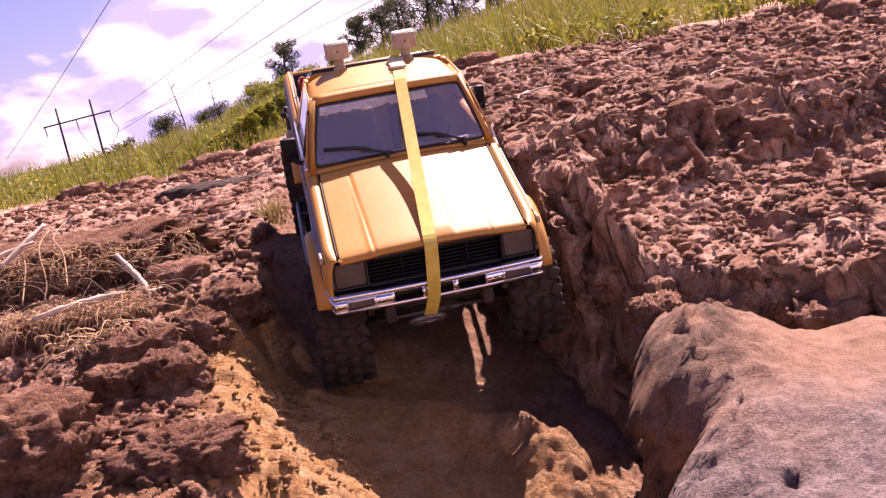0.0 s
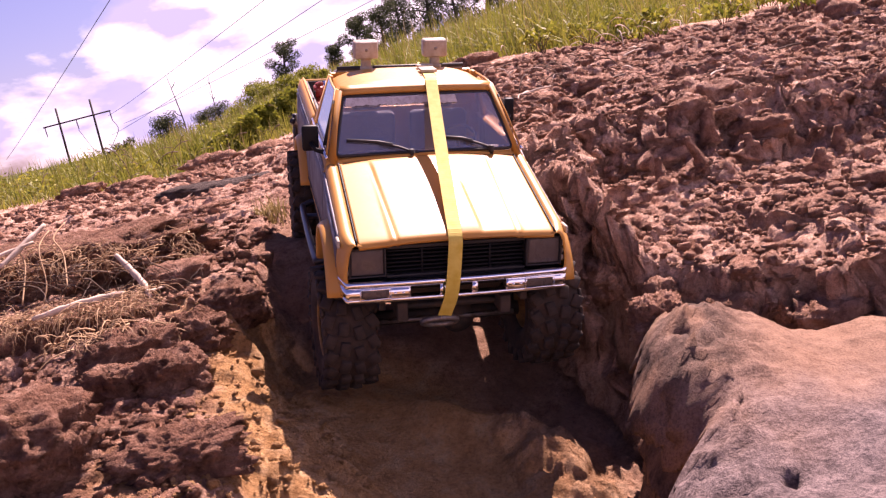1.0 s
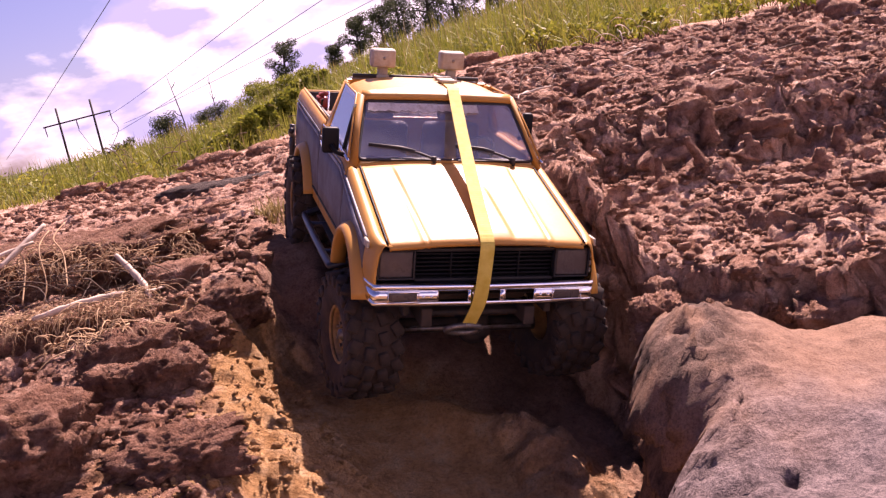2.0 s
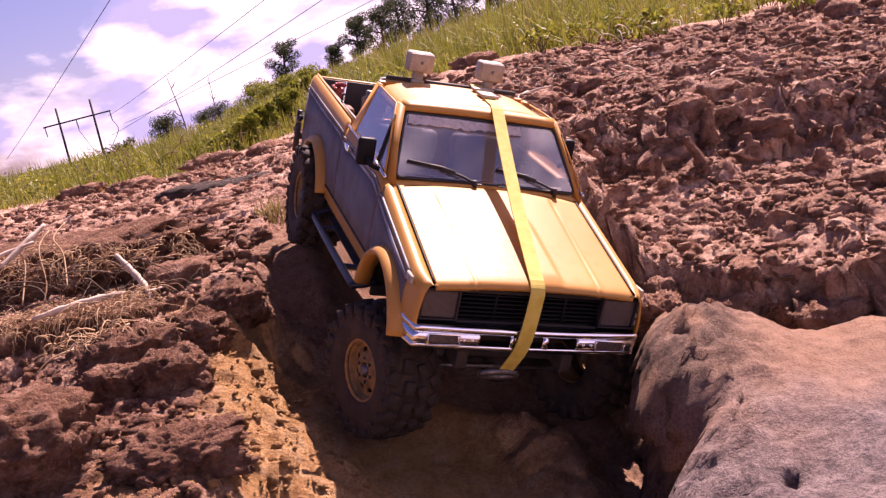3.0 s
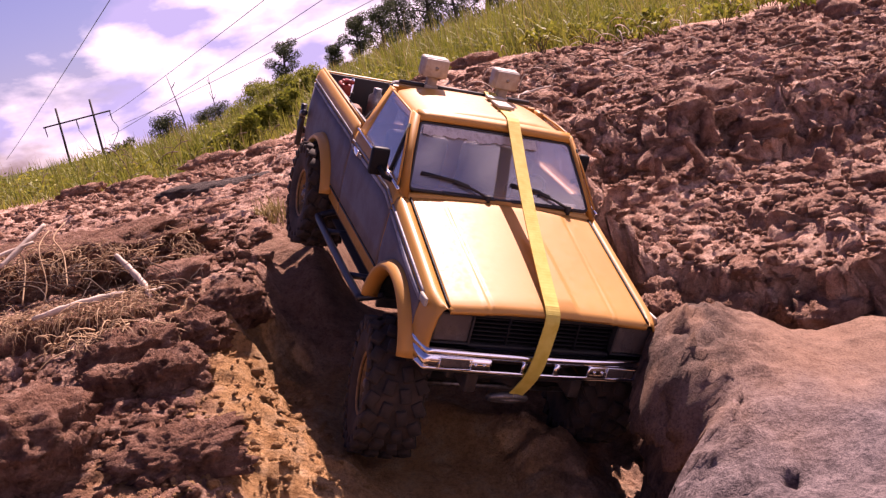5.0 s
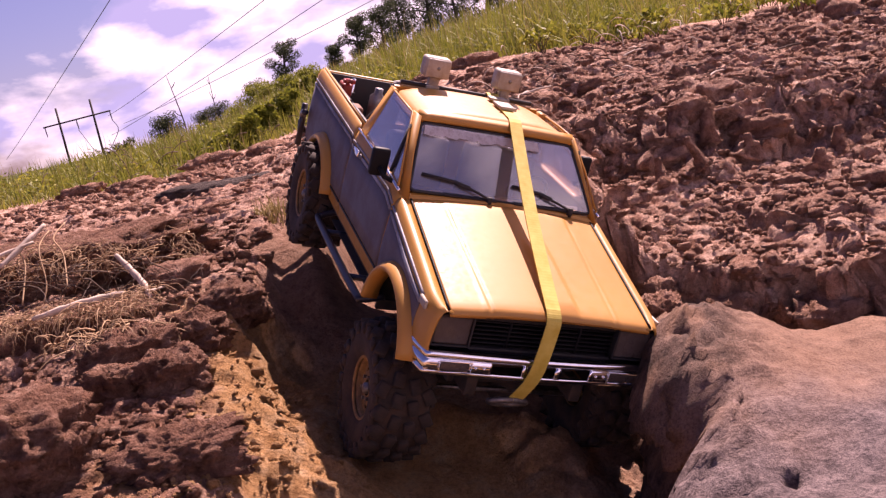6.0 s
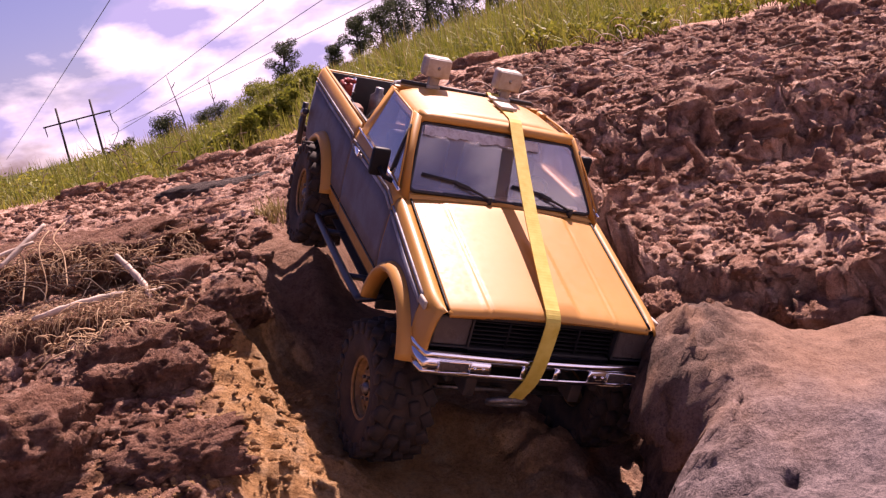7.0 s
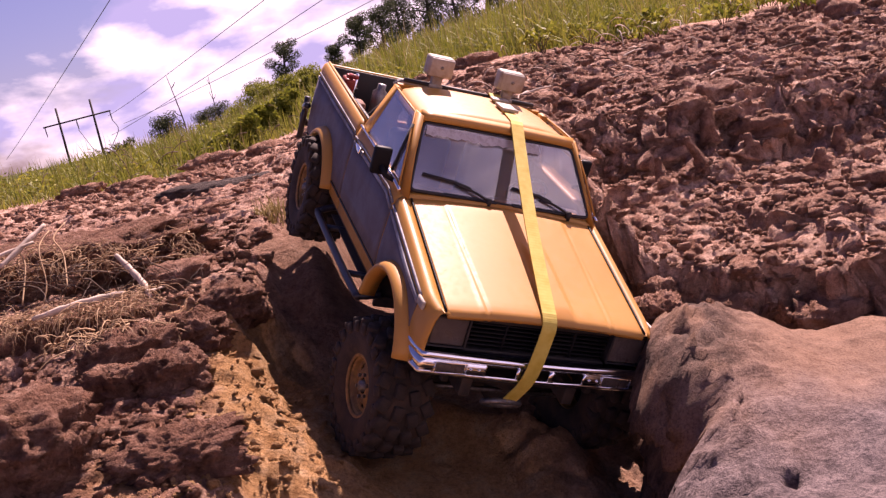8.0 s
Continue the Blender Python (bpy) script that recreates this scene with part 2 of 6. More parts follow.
def soil_material():
    m, nt, p = material("eroded_soil")
    pos = nt.nodes.new("ShaderNodeNewGeometry").outputs["Position"]
    big = noise_tex(nt, pos, 9, 5, 0.6, 0.4)
    mid = noise_tex(nt, pos, 55, 8, 0.65, 0.3)
    fine = noise_tex(nt, pos, 420, 6, 0.7)
    dry = ramp(nt, mid, [(0.26, (0.190, 0.092, 0.064)), (0.40, (0.530, 0.288, 0.200)), (0.60, (0.740, 0.490, 0.370))])
    dark = ramp(nt, mid, [(0.28, (0.075, 0.038, 0.028)), (0.46, (0.330, 0.178, 0.124)), (0.64, (0.580, 0.365, 0.270))])
    base = mixed(nt, ramp(nt, big, [(0.36, (0, 0, 0)), (0.52, (1, 1, 1))]), dark, dry)
    at = nt.nodes.new("ShaderNodeAttribute")
    at.attribute_name = "sand"
    sand = ramp(nt, mid, [(0.28, (0.37, 0.180, 0.062)), (0.50, (0.53, 0.295, 0.128)), (0.68, (0.56, 0.370, 0.205))])
    edge = mixed(nt, 0.22, at.outputs["Fac"], mid, "OVERLAY")
    lm = nt.nodes.new("ShaderNodeAttribute")
    lm.attribute_name = "loam"
    peat = ramp(nt, mid, [(0.28, (0.070, 0.034, 0.024)), (0.46, (0.300, 0.150, 0.100)), (0.64, (0.520, 0.315, 0.228))])
    base = mixed(nt, lm.outputs["Fac"], base, peat)
    base = mixed(nt, edge, base, sand)
    bed = nt.nodes.new("ShaderNodeAttribute")
    bed.attribute_name = "bed"
    wash = ramp(nt, mid, [(0.30, (0.185, 0.096, 0.058)), (0.60, (0.310, 0.172, 0.106)), (0.75, (0.38, 0.235, 0.158))])
    base = mixed(nt, bed.outputs["Fac"], base, wash)
    turf = nt.nodes.new("ShaderNodeAttribute")
    turf.attribute_name = "turf"
    base = mixed(nt, turf.outputs["Fac"], base, ramp(nt, noise_tex(nt, pos, 3.0, 8, 0.7), [(0.35, (0.028, 0.037, 0.010)), (0.65, (0.080, 0.084, 0.022))]))
    base = mixed(nt, 0.65, base, ramp(nt, noise_tex(nt, pos, 300, 6, 0.8), [(0.34, (0.38, 0.36, 0.36)), (0.50, (1, 1, 1)), (0.68, (1.3, 1.28, 1.26))]), "MULTIPLY")
    nt.links.new(base, p.inputs["Base Color"])
    p.inputs["Roughness"].default_value = 0.95
    p.inputs["Specular IOR Level"].default_value = 0.15
    grit = noise_tex(nt, pos, 260, 4, 0.75)
    n = bump(nt, p, mid, 0.9, 0.010)
    n = bump(nt, p, noise_tex(nt, pos, 150, 5, 0.75, 0.3), 0.8, 0.008, n)
    n = bump(nt, p, grit, 0.9, 0.006, n)
    bump(nt, p, fine, 0.8, 0.003, n)
    return m


def stone_material():
    m, nt, p = material("sandstone")
    pos = nt.nodes.new("ShaderNodeNewGeometry").outputs["Position"]
    big = noise_tex(nt, pos, 7, 4, 0.55, 0.3)
    mid = noise_tex(nt, pos, 60, 8, 0.7)
    fine = noise_tex(nt, pos, 620, 3, 0.8)
    speck = noise_tex(nt, pos, 150, 5, 0.8, 0.6)
    grey = ramp(nt, mid, [(0.3, (0.120, 0.088, 0.084)), (0.7, (0.255, 0.195, 0.184))])
    grey = mixed(nt, 0.75, grey, ramp(nt, speck, [(0.38, (0.22, 0.20, 0.24)), (0.55, (1, 1, 1)), (0.68, (1.25, 1.2, 1.2))]), "MULTIPLY")
    tan = ramp(nt, mid, [(0.3, (0.205, 0.112, 0.071)), (0.7, (0.330, 0.198, 0.132))])
    crust = ramp(nt, mid, [(0.36, (0.040, 0.026, 0.021)), (0.62, (0.185, 0.115, 0.086))])
    at = nt.nodes.new("ShaderNodeAttribute")
    at.attribute_name = "crust"
    film = nt.nodes.new("ShaderNodeAttribute")
    film.attribute_name = "film"
    base = mixed(nt, mixed(nt, 0.3, film.outputs["Fac"], big, "OVERLAY"), grey, tan)
    base = mixed(nt, mixed(nt, 0.35, at.outputs["Fac"], noise_tex(nt, pos, 45, 6, 0.7), "OVERLAY"), base, crust)
    base = mixed(nt, 0.6, base, ramp(nt, fine, [(0.36, (0.32, 0.30, 0.32)), (0.56, (1, 1, 1))]), "MULTIPLY")
    nt.links.new(base, p.inputs["Base Color"])
    p.inputs["Roughness"].default_value = 0.9
    p.inputs["Specular IOR Level"].default_value = 0.2
    n = bump(nt, p, mid, 0.75, 0.005)
    bump(nt, p, fine, 0.8, 0.0014, n)
    return m


def plain(name, col, rough=0.6, metal=0.0, grain=0.0, scale=300, spec=0.5, coat=0.0):
    m, nt, p = material(name)
    if grain:
        tc = nt.nodes.new("ShaderNodeTexCoord").outputs["Object"]
        f = noise_tex(nt, tc, scale, 6, 0.65)
        lo = tuple(c * (1 - grain) for c in col)
        hi = tuple(min(1, c * (1 + grain)) for c in col)
        nt.links.new(ramp(nt, f, [(0.3, lo), (0.7, hi)]), p.inputs["Base Color"])
        bump(nt, p, f, 0.25, 0.001)
    else:
        p.inputs["Base Color"].default_value = (*col, 1)
    p.inputs["Roughness"].default_value, p.inputs["Metallic"].default_value = rough, metal
    p.inputs["Specular IOR Level"].default_value = spec
    p.inputs["Coat Weight"].default_value = coat
    return m


SOIL = soil_material()
STONE = stone_material()


# ---- the ground ----
def mesh_object(name, verts, faces, mat, parent=None, smooth=True, label=""):
    me = bpy.data.meshes.new(name)
    me.from_pydata(verts, [], faces)
    if smooth:
        me.polygons.foreach_set("use_smooth", [True] * len(me.polygons))
    me.materials.append(mat)
    ob = new(name, me)
    if parent is not None:
        ob.parent = parent
    if label:
        ob["label"] = label
    return ob


def part(name, bm, mat, parent=None, label="", smooth=True):
    me = bpy.data.meshes.new(name)
    bm.normal_update()
    bm.to_mesh(me)
    bm.free()
    if smooth:
        me.polygons.foreach_set("use_smooth", [True] * len(me.polygons))
    me.materials.append(mat)
    ob = new(name, me)
    if parent is not None:
        ob.parent = parent
    if label:
        ob["label"] = label
    return ob


def make_ground():
    xs = spaced(-0.62, 0.78, 0.0024, 1.07, -2500, 2500)
    ys = spaced(0.46, 1.55, 0.0026, 1.028, -1500, 3500, 1.15)
    # closer rows on the steep walls
    xs = np.unique(np.concatenate([xs[(xs < 0.068) | (xs > 0.20)], np.arange(0.069, 0.1995, 0.0015)]))
    ys = np.unique(np.concatenate([ys[(ys < 0.60) | (ys > 0.96)], np.arange(0.601, 0.9595, 0.0021)]))
    ys = np.unique(np.concatenate([ys[(ys < 0.99) | (ys > 1.17)], np.arange(0.9905, 1.1695, 0.0015)]))
    gx, gy = np.meshgrid(xs, ys)
    z, inside = ground_height(gx, gy)
    px, py, pz = gx.copy(), gy.copy(), z.copy()
    # broken, undercut faces: push the surface sideways by solid noise near the camera
    near = (1 - step(2.0, 3.6, gy)) * step(-0.2, 0.4, gy)
    calm = (1 - 0.85 * inside) * (1 - 0.85 * sand_zone(gx, gy))
    k = near * calm
    steep = np.clip(np.hypot(np.gradient(z, axis=0) / np.gradient(gy, axis=0), np.gradient(z, axis=1) / np.gradient(gx, axis=1)), 0, 2) / 2
    px += k * (0.003 + 0.006 * steep) * fbm(gx / 0.020, gy / 0.020, z / 0.05, 3, 0.6)
    py += k * (0.003 + 0.008 * steep) * fbm(gx / 0.022 + 40, gy / 0.022, z / 0.05, 3, 0.6)
    rough = 0.9 + 0.4 * step(0.1, 0.25, gx)
    rough = rough * (1 - 0.45 * step(0.17, 0.26, gx) * (1 - step(0.93, 1.02, gy)))
    vx, vy = gx + 0.004 * fbm(gx / 0.016, gy / 0.016, z / 0.02, 2), gy + 0.5 * z
    pz += k * rough * 0.0052 * (clods(vx / 0.0125, vy / 0.0105, 17) - 0.35) * step(-0.3, 0.2, fbm(gx / 0.06, gy / 0.05, gx * 0 + 2.9, 2))
    pz += k * rough * 0.0030 * (clods(vx / 0.0066, vy / 0.0060, 47) - 0.35)
    pz += k * rough * 0.005 * (billow(gx / 0.030, gy / 0.026, z / 0.03, 4, 0.66) - 0.4)
    # crumbling lumps and hollows on the walls of the wash
    wall = near * np.clip(steep * 1.6 - 0.35, 0, 1) * step(0.03, 0.07, gx)
    px += wall * 0.020 * fbm(gx / 0.05, gy / 0.045, z / 0.035, 3, 0.55)
    py += wall * 0.020 * fbm(gx / 0.05 + 70, gy / 0.05, z / 0.035, 3, 0.55)
    py -= wall * 0.010 * (billow(gx / 0.018, gy / 0.03, z / 0.018, 2) - 0.3) * step(0.14, 0.18, gx)
    pz += wall * 0.013 * (clods(gx / 0.024 + 0.4 * z / 0.02, (gy + 0.6 * z) / 0.020, 29) - 0.4) * (1 - inside)
    beds = z + 0.010 * fbm(gx / 0.07, gy / 0.07, z / 0.05 + 5, 3)
    px -= wall * 0.35 * terraces(beds, 0.030, 0.5)
    py -= wall * 0.35 * terraces(beds, 0.030, 0.5)
    # the foot of the right bank is washed out under its lip
    d = bank_foot(gx) - gy
    py += 0.055 * step(-0.012, 0.035, d) * (1 - step(0.06, 0.15, d)) * step(0.12, 0.18, gx)
    pz += near * inside * 0.0022 * fbm(gx / 0.016, gy / 0.016, z / 0.016, 3)
    lump = near * inside * step(0.0, 0.02, gx) * (1 - step(0.70, 0.73, gy))
    pz += lump * (0.009 * (clods(gx / 0.020, gy / 0.018, 5) - 0.5) + 0.005 * (clods(gx / 0.009, gy / 0.008, 61) - 0.5) + 0.008 * fbm(gx / 0.022, gy / 0.020, gx * 0 + 1.4, 4, 0.6))
    me = bpy.data.meshes.new("ground")
    ny, nx = gx.shape
    co = np.stack([px, py, pz], -1).reshape(-1, 3)
    idx = np.arange(nx * ny).reshape(ny, nx)
    quads = np.stack([idx[:-1, :-1], idx[:-1, 1:], idx[1:, 1:], idx[1:, :-1]], -1).reshape(-1, 4)
    me.vertices.add(len(co))
    me.vertices.foreach_set("co", co.ravel())
    me.loops.add(quads.size)
    me.loops.foreach_set("vertex_index", quads.ravel())
    me.polygons.add(len(quads))
    me.polygons.foreach_set("loop_start", np.arange(0, quads.size, 4))
    me.polygons.foreach_set("use_smooth", np.ones(len(quads), bool))
    me.update()
    gl = gully_left(gy)
    wob = 0.03 * fbm(gx / 0.05, gy / 0.05, gx * 0 + 6, 3)
    sand = step(-0.115, -0.085, gx - gl + wob) * (1 - step(0.09, 0.17, gx - gl)) * (1 - step(0.78, 0.85, gy + wob)) * step(0.3, 0.45, gy)
    sand = np.maximum(sand, np.exp(-((gx + 0.205) / 0.025) ** 2 - ((gy - 0.555) / 0.03) ** 2))
    sand = np.maximum(sand, 0.75 * np.exp(-((gx - 0.058) / 0.040) ** 4 - ((gy - 0.640) / 0.065) ** 4))
    turf = step(0.0, 0.5, gy - turf_edge(gx) + 0.4 * fbm(gx / 0.4, gy / 0.4, gx * 0, 2))
    away = np.maximum(gx - 0.75 * np.maximum(gy, 0) - 1.5, np.maximum(-gx - 0.75 * np.maximum(gy, 0) - 1.5, -gy - 1.6))
    turf = np.maximum(turf, step(-0.2, 0.9, away + 1.2 * fbm(gx / 0.9, gy / 0.9, gx * 0 + 4, 4)))
    loam = step(-1.2, -0.6, gx + 3 * wob) * (1 - step(-0.20, -0.12, gx + wob)) * (1 - step(0.70, 0.83, gy + 2 * wob)) * step(0.1, 0.3, gy)
    lo = me.attributes.new("loam", "FLOAT", "POINT")
    lo.data.foreach_set("value", loam.ravel())
    t = me.attributes.new("turf", "FLOAT", "POINT")
    t.data.foreach_set("value", turf.ravel())
    a = me.attributes.new("sand", "FLOAT", "POINT")
    a.data.foreach_set("value", sand.ravel())
    b = me.attributes.new("bed", "FLOAT", "POINT")
    b.data.foreach_set("value", (inside * 0.85 * (1 - 0.8 * sand)).ravel())
    me.materials.append(SOIL)
    ob = new("ground", me)
    return tagged(ob, "eroded brown soil hillside cut by a wash", "ground", kind="structure")


make_ground()
LOOK_X, LOOK_Y = np.arange(-1.3, 1.4, 0.006), np.arange(0.4, 3.3, 0.006)
LOOK_Z = ground_height(*np.meshgrid(LOOK_X, LOOK_Y))[0]


def ground_z(x, y):
    """Height of the ground; near the wash from a table."""
    i, j = (x - LOOK_X[0]) / 0.006, (y - LOOK_Y[0]) / 0.006
    if 0 <= i < len(LOOK_X) - 1 and 0 <= j < len(LOOK_Y) - 1:
        a, b = int(i), int(j)
        u, v = i - a, j - b
        return float((LOOK_Z[b, a] * (1 - u) + LOOK_Z[b, a + 1] * u) * (1 - v) + (LOOK_Z[b + 1, a] * (1 - u) + LOOK_Z[b + 1, a + 1] * u) * v)
    return float(ground_height(np.array([x]), np.array([y]))[0][0])


def boulder_top(x, y):
    ridge = np.interp(x, (0.10, 0.12, 0.148, 0.171, 0.20, 0.223, 0.245, 0.275, 0.30, 0.35, 0.7), (0.276, 0.280, 0.268, 0.261, 0.250, 0.236, 0.231, 0.236, 0.231, 0.224, 0.215))
    z = 0.221 + (ridge - 0.221) * float(step(0.43, 0.645, y))
    if y > 0.650:
        z -= 30 * (y - 0.650) ** 2
    if y < 0.36:
        z -= 4 * (0.36 - y) ** 2
    return z


def make_boulder():
    """A broad smooth shelf of stone: a rounded lip on the side of the wash, then a gently hollowed top."""
    steep = [(-0.030, -0.20), (-0.022, -0.14), (-0.012, -0.085), (-0.005, -0.045), (-0.002, -0.022), (0.001, -0.011), (0.006, -0.0045), (0.015, -0.001), (0.030, 0.0), (0.060, 0.0)]
    shoulder = [(-0.020, -0.20), (-0.012, -0.125), (-0.002, -0.088), (0.014, -0.070), (0.014, -0.062), (-0.005, -0.054), (-0.005, -0.044), (0.010, -0.022), (0.034, -0.004), (0.060, 0.0)]

    def finer(row):
        return np.array([np.array(a) + (np.array(b) - np.array(a)) * t for a, b in zip(row, row[1:]) for t in (0, 0.25, 0.5, 0.75)] + [row[-1]])
    steep, shoulder = finer(steep), finer(shoulder)
    deck = np.array([(0.060 + 0.0036 * k, 0.0) for k in range(1, 122)] + [(0.51, -0.05), (0.52, -0.2)])
    rows, width = [], len(steep) + len(deck)
    ky = np.arange(0.20, 0.80, 0.0035)
    ke = np.interp(ky, (0.27, 0.40, 0.46, 0.49, 0.515, 0.535, 0.55, 0.57, 0.60, 0.64, 0.68, 0.72), (0.066, 0.070, 0.080, 0.092, 0.122, 0.134, 0.112, 0.100, 0.102, 0.112, 0.128, 0.15))
    ker = np.exp(-(np.arange(-14, 15) / 4.5) ** 2)
    ke = np.convolve(np.pad(ke, 14, mode="edge"), ker / ker.sum(), "valid")
    for y in np.arange(0.27, 0.722, 0.0030):
        edge = float(np.interp(y, ky, ke))
        lean = float(step(0.522, 0.548, y))
        row = np.concatenate([steep * (1 - lean) + shoulder * lean, deck])
        rows.append([(edge + dx, y, boulder_top(edge + dx, y) + dz) for dx, dz in row])
    p = np.array(rows)
    flat = p.reshape(-1, 3)
    x, y, z = flat[:, 0], flat[:, 1], flat[:, 2]
    rough = 1 - step(0.155, 0.21, x + 0.25 * (0.64 - y)) * 0.85
    crust = rough * step(0.545, 0.575, y)
    n = 0.007 * fbm(x / 0.10, y / 0.10, z / 0.10, 2) + rough * 0.013 * fbm(x / 0.026, y / 0.025, z / 0.025, 5, 0.66) + crust * 0.007 * billow(x / 0.009, y / 0.009, z / 0.009, 3) + 0.0012 * fbm(x / 0.010, y / 0.010, z / 0.010, 3)
    pit = np.exp(-(((x - 0.147) / 0.0040) ** 2 + ((y - 0.460) / 0.0042) ** 2))
    flat[:, 2] += n - 0.014 * pit
    flat[:, 0] += n * 0.9 * (1 - step(0.02, 0.05, np.tile(np.concatenate([steep, deck])[:, 0], len(rows))))
    bm = bmesh.new()
    ny, nx = p.shape[:2]
    v = [bm.verts.new(c) for c in flat]
    for j in range(ny - 1):
        for i in range(nx - 1):
            bm.faces.new((v[j * nx + i], v[j * nx + i + 1], v[(j + 1) * nx + i + 1], v[(j + 1) * nx + i]))
    bm.faces.new([v[j * nx] for j in range(ny)] + [v[j * nx + nx - 1] for j in range(ny - 1, -1, -1)])
    bmesh.ops.recalc_face_normals(bm, faces=bm.faces)
    ob = part("boulder", bm, STONE)
    film = step(0.47, 0.60, y + 0.25 * (0.17 - x) + 0.05 * fbm(x / 0.06, y / 0.06, z / 0.06, 3))
    for name, value in (("crust", crust * step(-0.45, 0.10, fbm(x / 0.03, y / 0.03, z / 0.03, 3))), ("film", film)):
        ob.data.attributes.new(name, "FLOAT", "POINT").data.foreach_set("value", value)
    return tagged(ob, "smooth weathered tan sandstone boulder beside the wash", "rock")


make_boulder()


# ---- mesh helpers ----
def box(x0, x1, y0, y1, z0, z1, bev=0.0, seg=2):
    bm = bmesh.new()
    bmesh.ops.create_cube(bm, size=1)
    for v in bm.verts:
        v.co = ((x0 + x1) / 2 + v.co.x * (x1 - x0), (y0 + y1) / 2 + v.co.y * (y1 - y0), (z0 + z1) / 2 + v.co.z * (z1 - z0))
    if bev:
        bmesh.ops.bevel(bm, geom=list(bm.edges), offset=bev, segments=seg, affect="EDGES", profile=0.5)
    return bm


def join(*bms):
    out = bmesh.new()
    for b in bms:
        me = bpy.data.meshes.new("tmp")
        b.to_mesh(me)
        b.free()
        out.from_mesh(me)
        bpy.data.meshes.remove(me)
    return out


def loft(rings, closed=True, caps=True):
    """A skin over rings of equal length."""
    bm = bmesh.new()
    rows = [[bm.verts.new(p) for p in r] for r in rings]
    n = len(rows[0])
    for a, b in zip(rows, rows[1:]):
        for i in range(n if closed else n - 1):
            bm.faces.new((a[i], a[(i + 1) % n], b[(i + 1) % n], b[i]))
    if caps and closed:
        bm.faces.new(rows[0][::-1])
        bm.faces.new(rows[-1])
    bmesh.ops.recalc_face_normals(bm, faces=bm.faces)
    return bm


def tube(points, r, seg=10, caps=True):
    pts = [Vector(p) for p in points]
    rings = []
    for i, p in enumerate(pts):
        d = (pts[min(i + 1, len(pts) - 1)] - pts[max(i - 1, 0)]).normalized()
        a = d.cross(Vector((0.31, 0.17, 0.93))).normalized()
        b = d.cross(a)
        rr = r[i] if isinstance(r, (list, tuple)) else r
        rings.append([p + rr * (math.cos(t) * a + math.sin(t) * b) for t in (2 * math.pi * k / seg for k in range(seg))])
    return loft(rings, True, caps)


def ribbon(points, side, width, thick):
    """A flat band along points; side: the direction across it."""
    pts = [Vector(p) for p in points]
    s = Vector(side).normalized()
    rings = []
    for i, p in enumerate(pts):
        d = (pts[min(i + 1, len(pts) - 1)] - pts[max(i - 1, 0)]).normalized()
        n = s.cross(d).normalized()
        a, b = s * width / 2, n * thick / 2
        rings.append([p - a - b, p + a - b, p + a + b, p - a + b])
    return loft(rings)


def spline(points, n):
    pts = [Vector(p) for p in points]
    out = []
    for i in range(len(pts) - 1):
        p0, p1, p2, p3 = pts[max(i - 1, 0)], pts[i], pts[i + 1], pts[min(i + 2, len(pts) - 1)]
        for k in range(n):
            t = k / n
            out.append(0.5 * ((2 * p1) + (p2 - p0) * t + (2 * p0 - 5 * p1 + 4 * p2 - p3) * t * t + (3 * p1 - p0 - 3 * p2 + p3) * t ** 3))
    return out + [pts[-1]]


def plate(outline, thick):
    """A flat outline of 3D points, thickened both ways along its normal."""
    bm = bmesh.new()
    n = (Vector(outline[1]) - Vector(outline[0])).cross(Vector(outline[2]) - Vector(outline[0])).normalized() * thick / 2
    a = [bm.verts.new(Vector(p) + n) for p in outline]
    b = [bm.verts.new(Vector(p) - n) for p in outline]
    bm.faces.new(a)
    bm.faces.new(b[::-1])
    k = len(a)
    for i in range(k):
        bm.faces.new((a[i], b[i], b[(i + 1) % k], a[(i + 1) % k]))
    bmesh.ops.recalc_face_normals(bm, faces=bm.faces)
    return bm


def rounded(outline, r=0.2, seg=4):
    """A 3D polygon with its corners rounded by the share r of the shorter edge."""
    pts = [Vector(p) for p in outline]
    out = []
    for i, p in enumerate(pts):
        a, b = pts[i - 1] - p, pts[(i + 1) % len(pts)] - p
        d = r * min(a.length, b.length)
        s, e = p + a.normalized() * d, p + b.normalized() * d
        for k in range(seg + 1):
            t = k / seg
            out.append((1 - t) ** 2 * s + 2 * t * (1 - t) * p + t * t * e)
    return out




# ---- grass, trees, power line ----
def leafy(name, dark, light, rough=0.6):
    m, nt, p = material(name)
    rnd = nt.nodes.new("ShaderNodeNewGeometry").outputs["Random Per Island"]
    nt.links.new(ramp(nt, rnd, [(0.0, dark), (1.0, light)]), p.inputs["Base Color"])
    p.inputs["Roughness"].default_value = rough
    p.inputs["Specular IOR Level"].default_value = 0.3
    tr = nt.nodes.new("ShaderNodeBsdfTranslucent")
    nt.links.new(ramp(nt, rnd, [(0.0, dark), (1.0, light)]), tr.inputs["Color"])
    mx = nt.nodes.new("ShaderNodeMixShader")
    mx.inputs[0].default_value = 0.35
    out = nt.nodes["Material Output"]
    nt.links.new(p.outputs[0], mx.inputs[1])
    nt.links.new(tr.outputs[0], mx.inputs[2])
    nt.links.new(mx.outputs[0], out.inputs["Surface"])
    return m


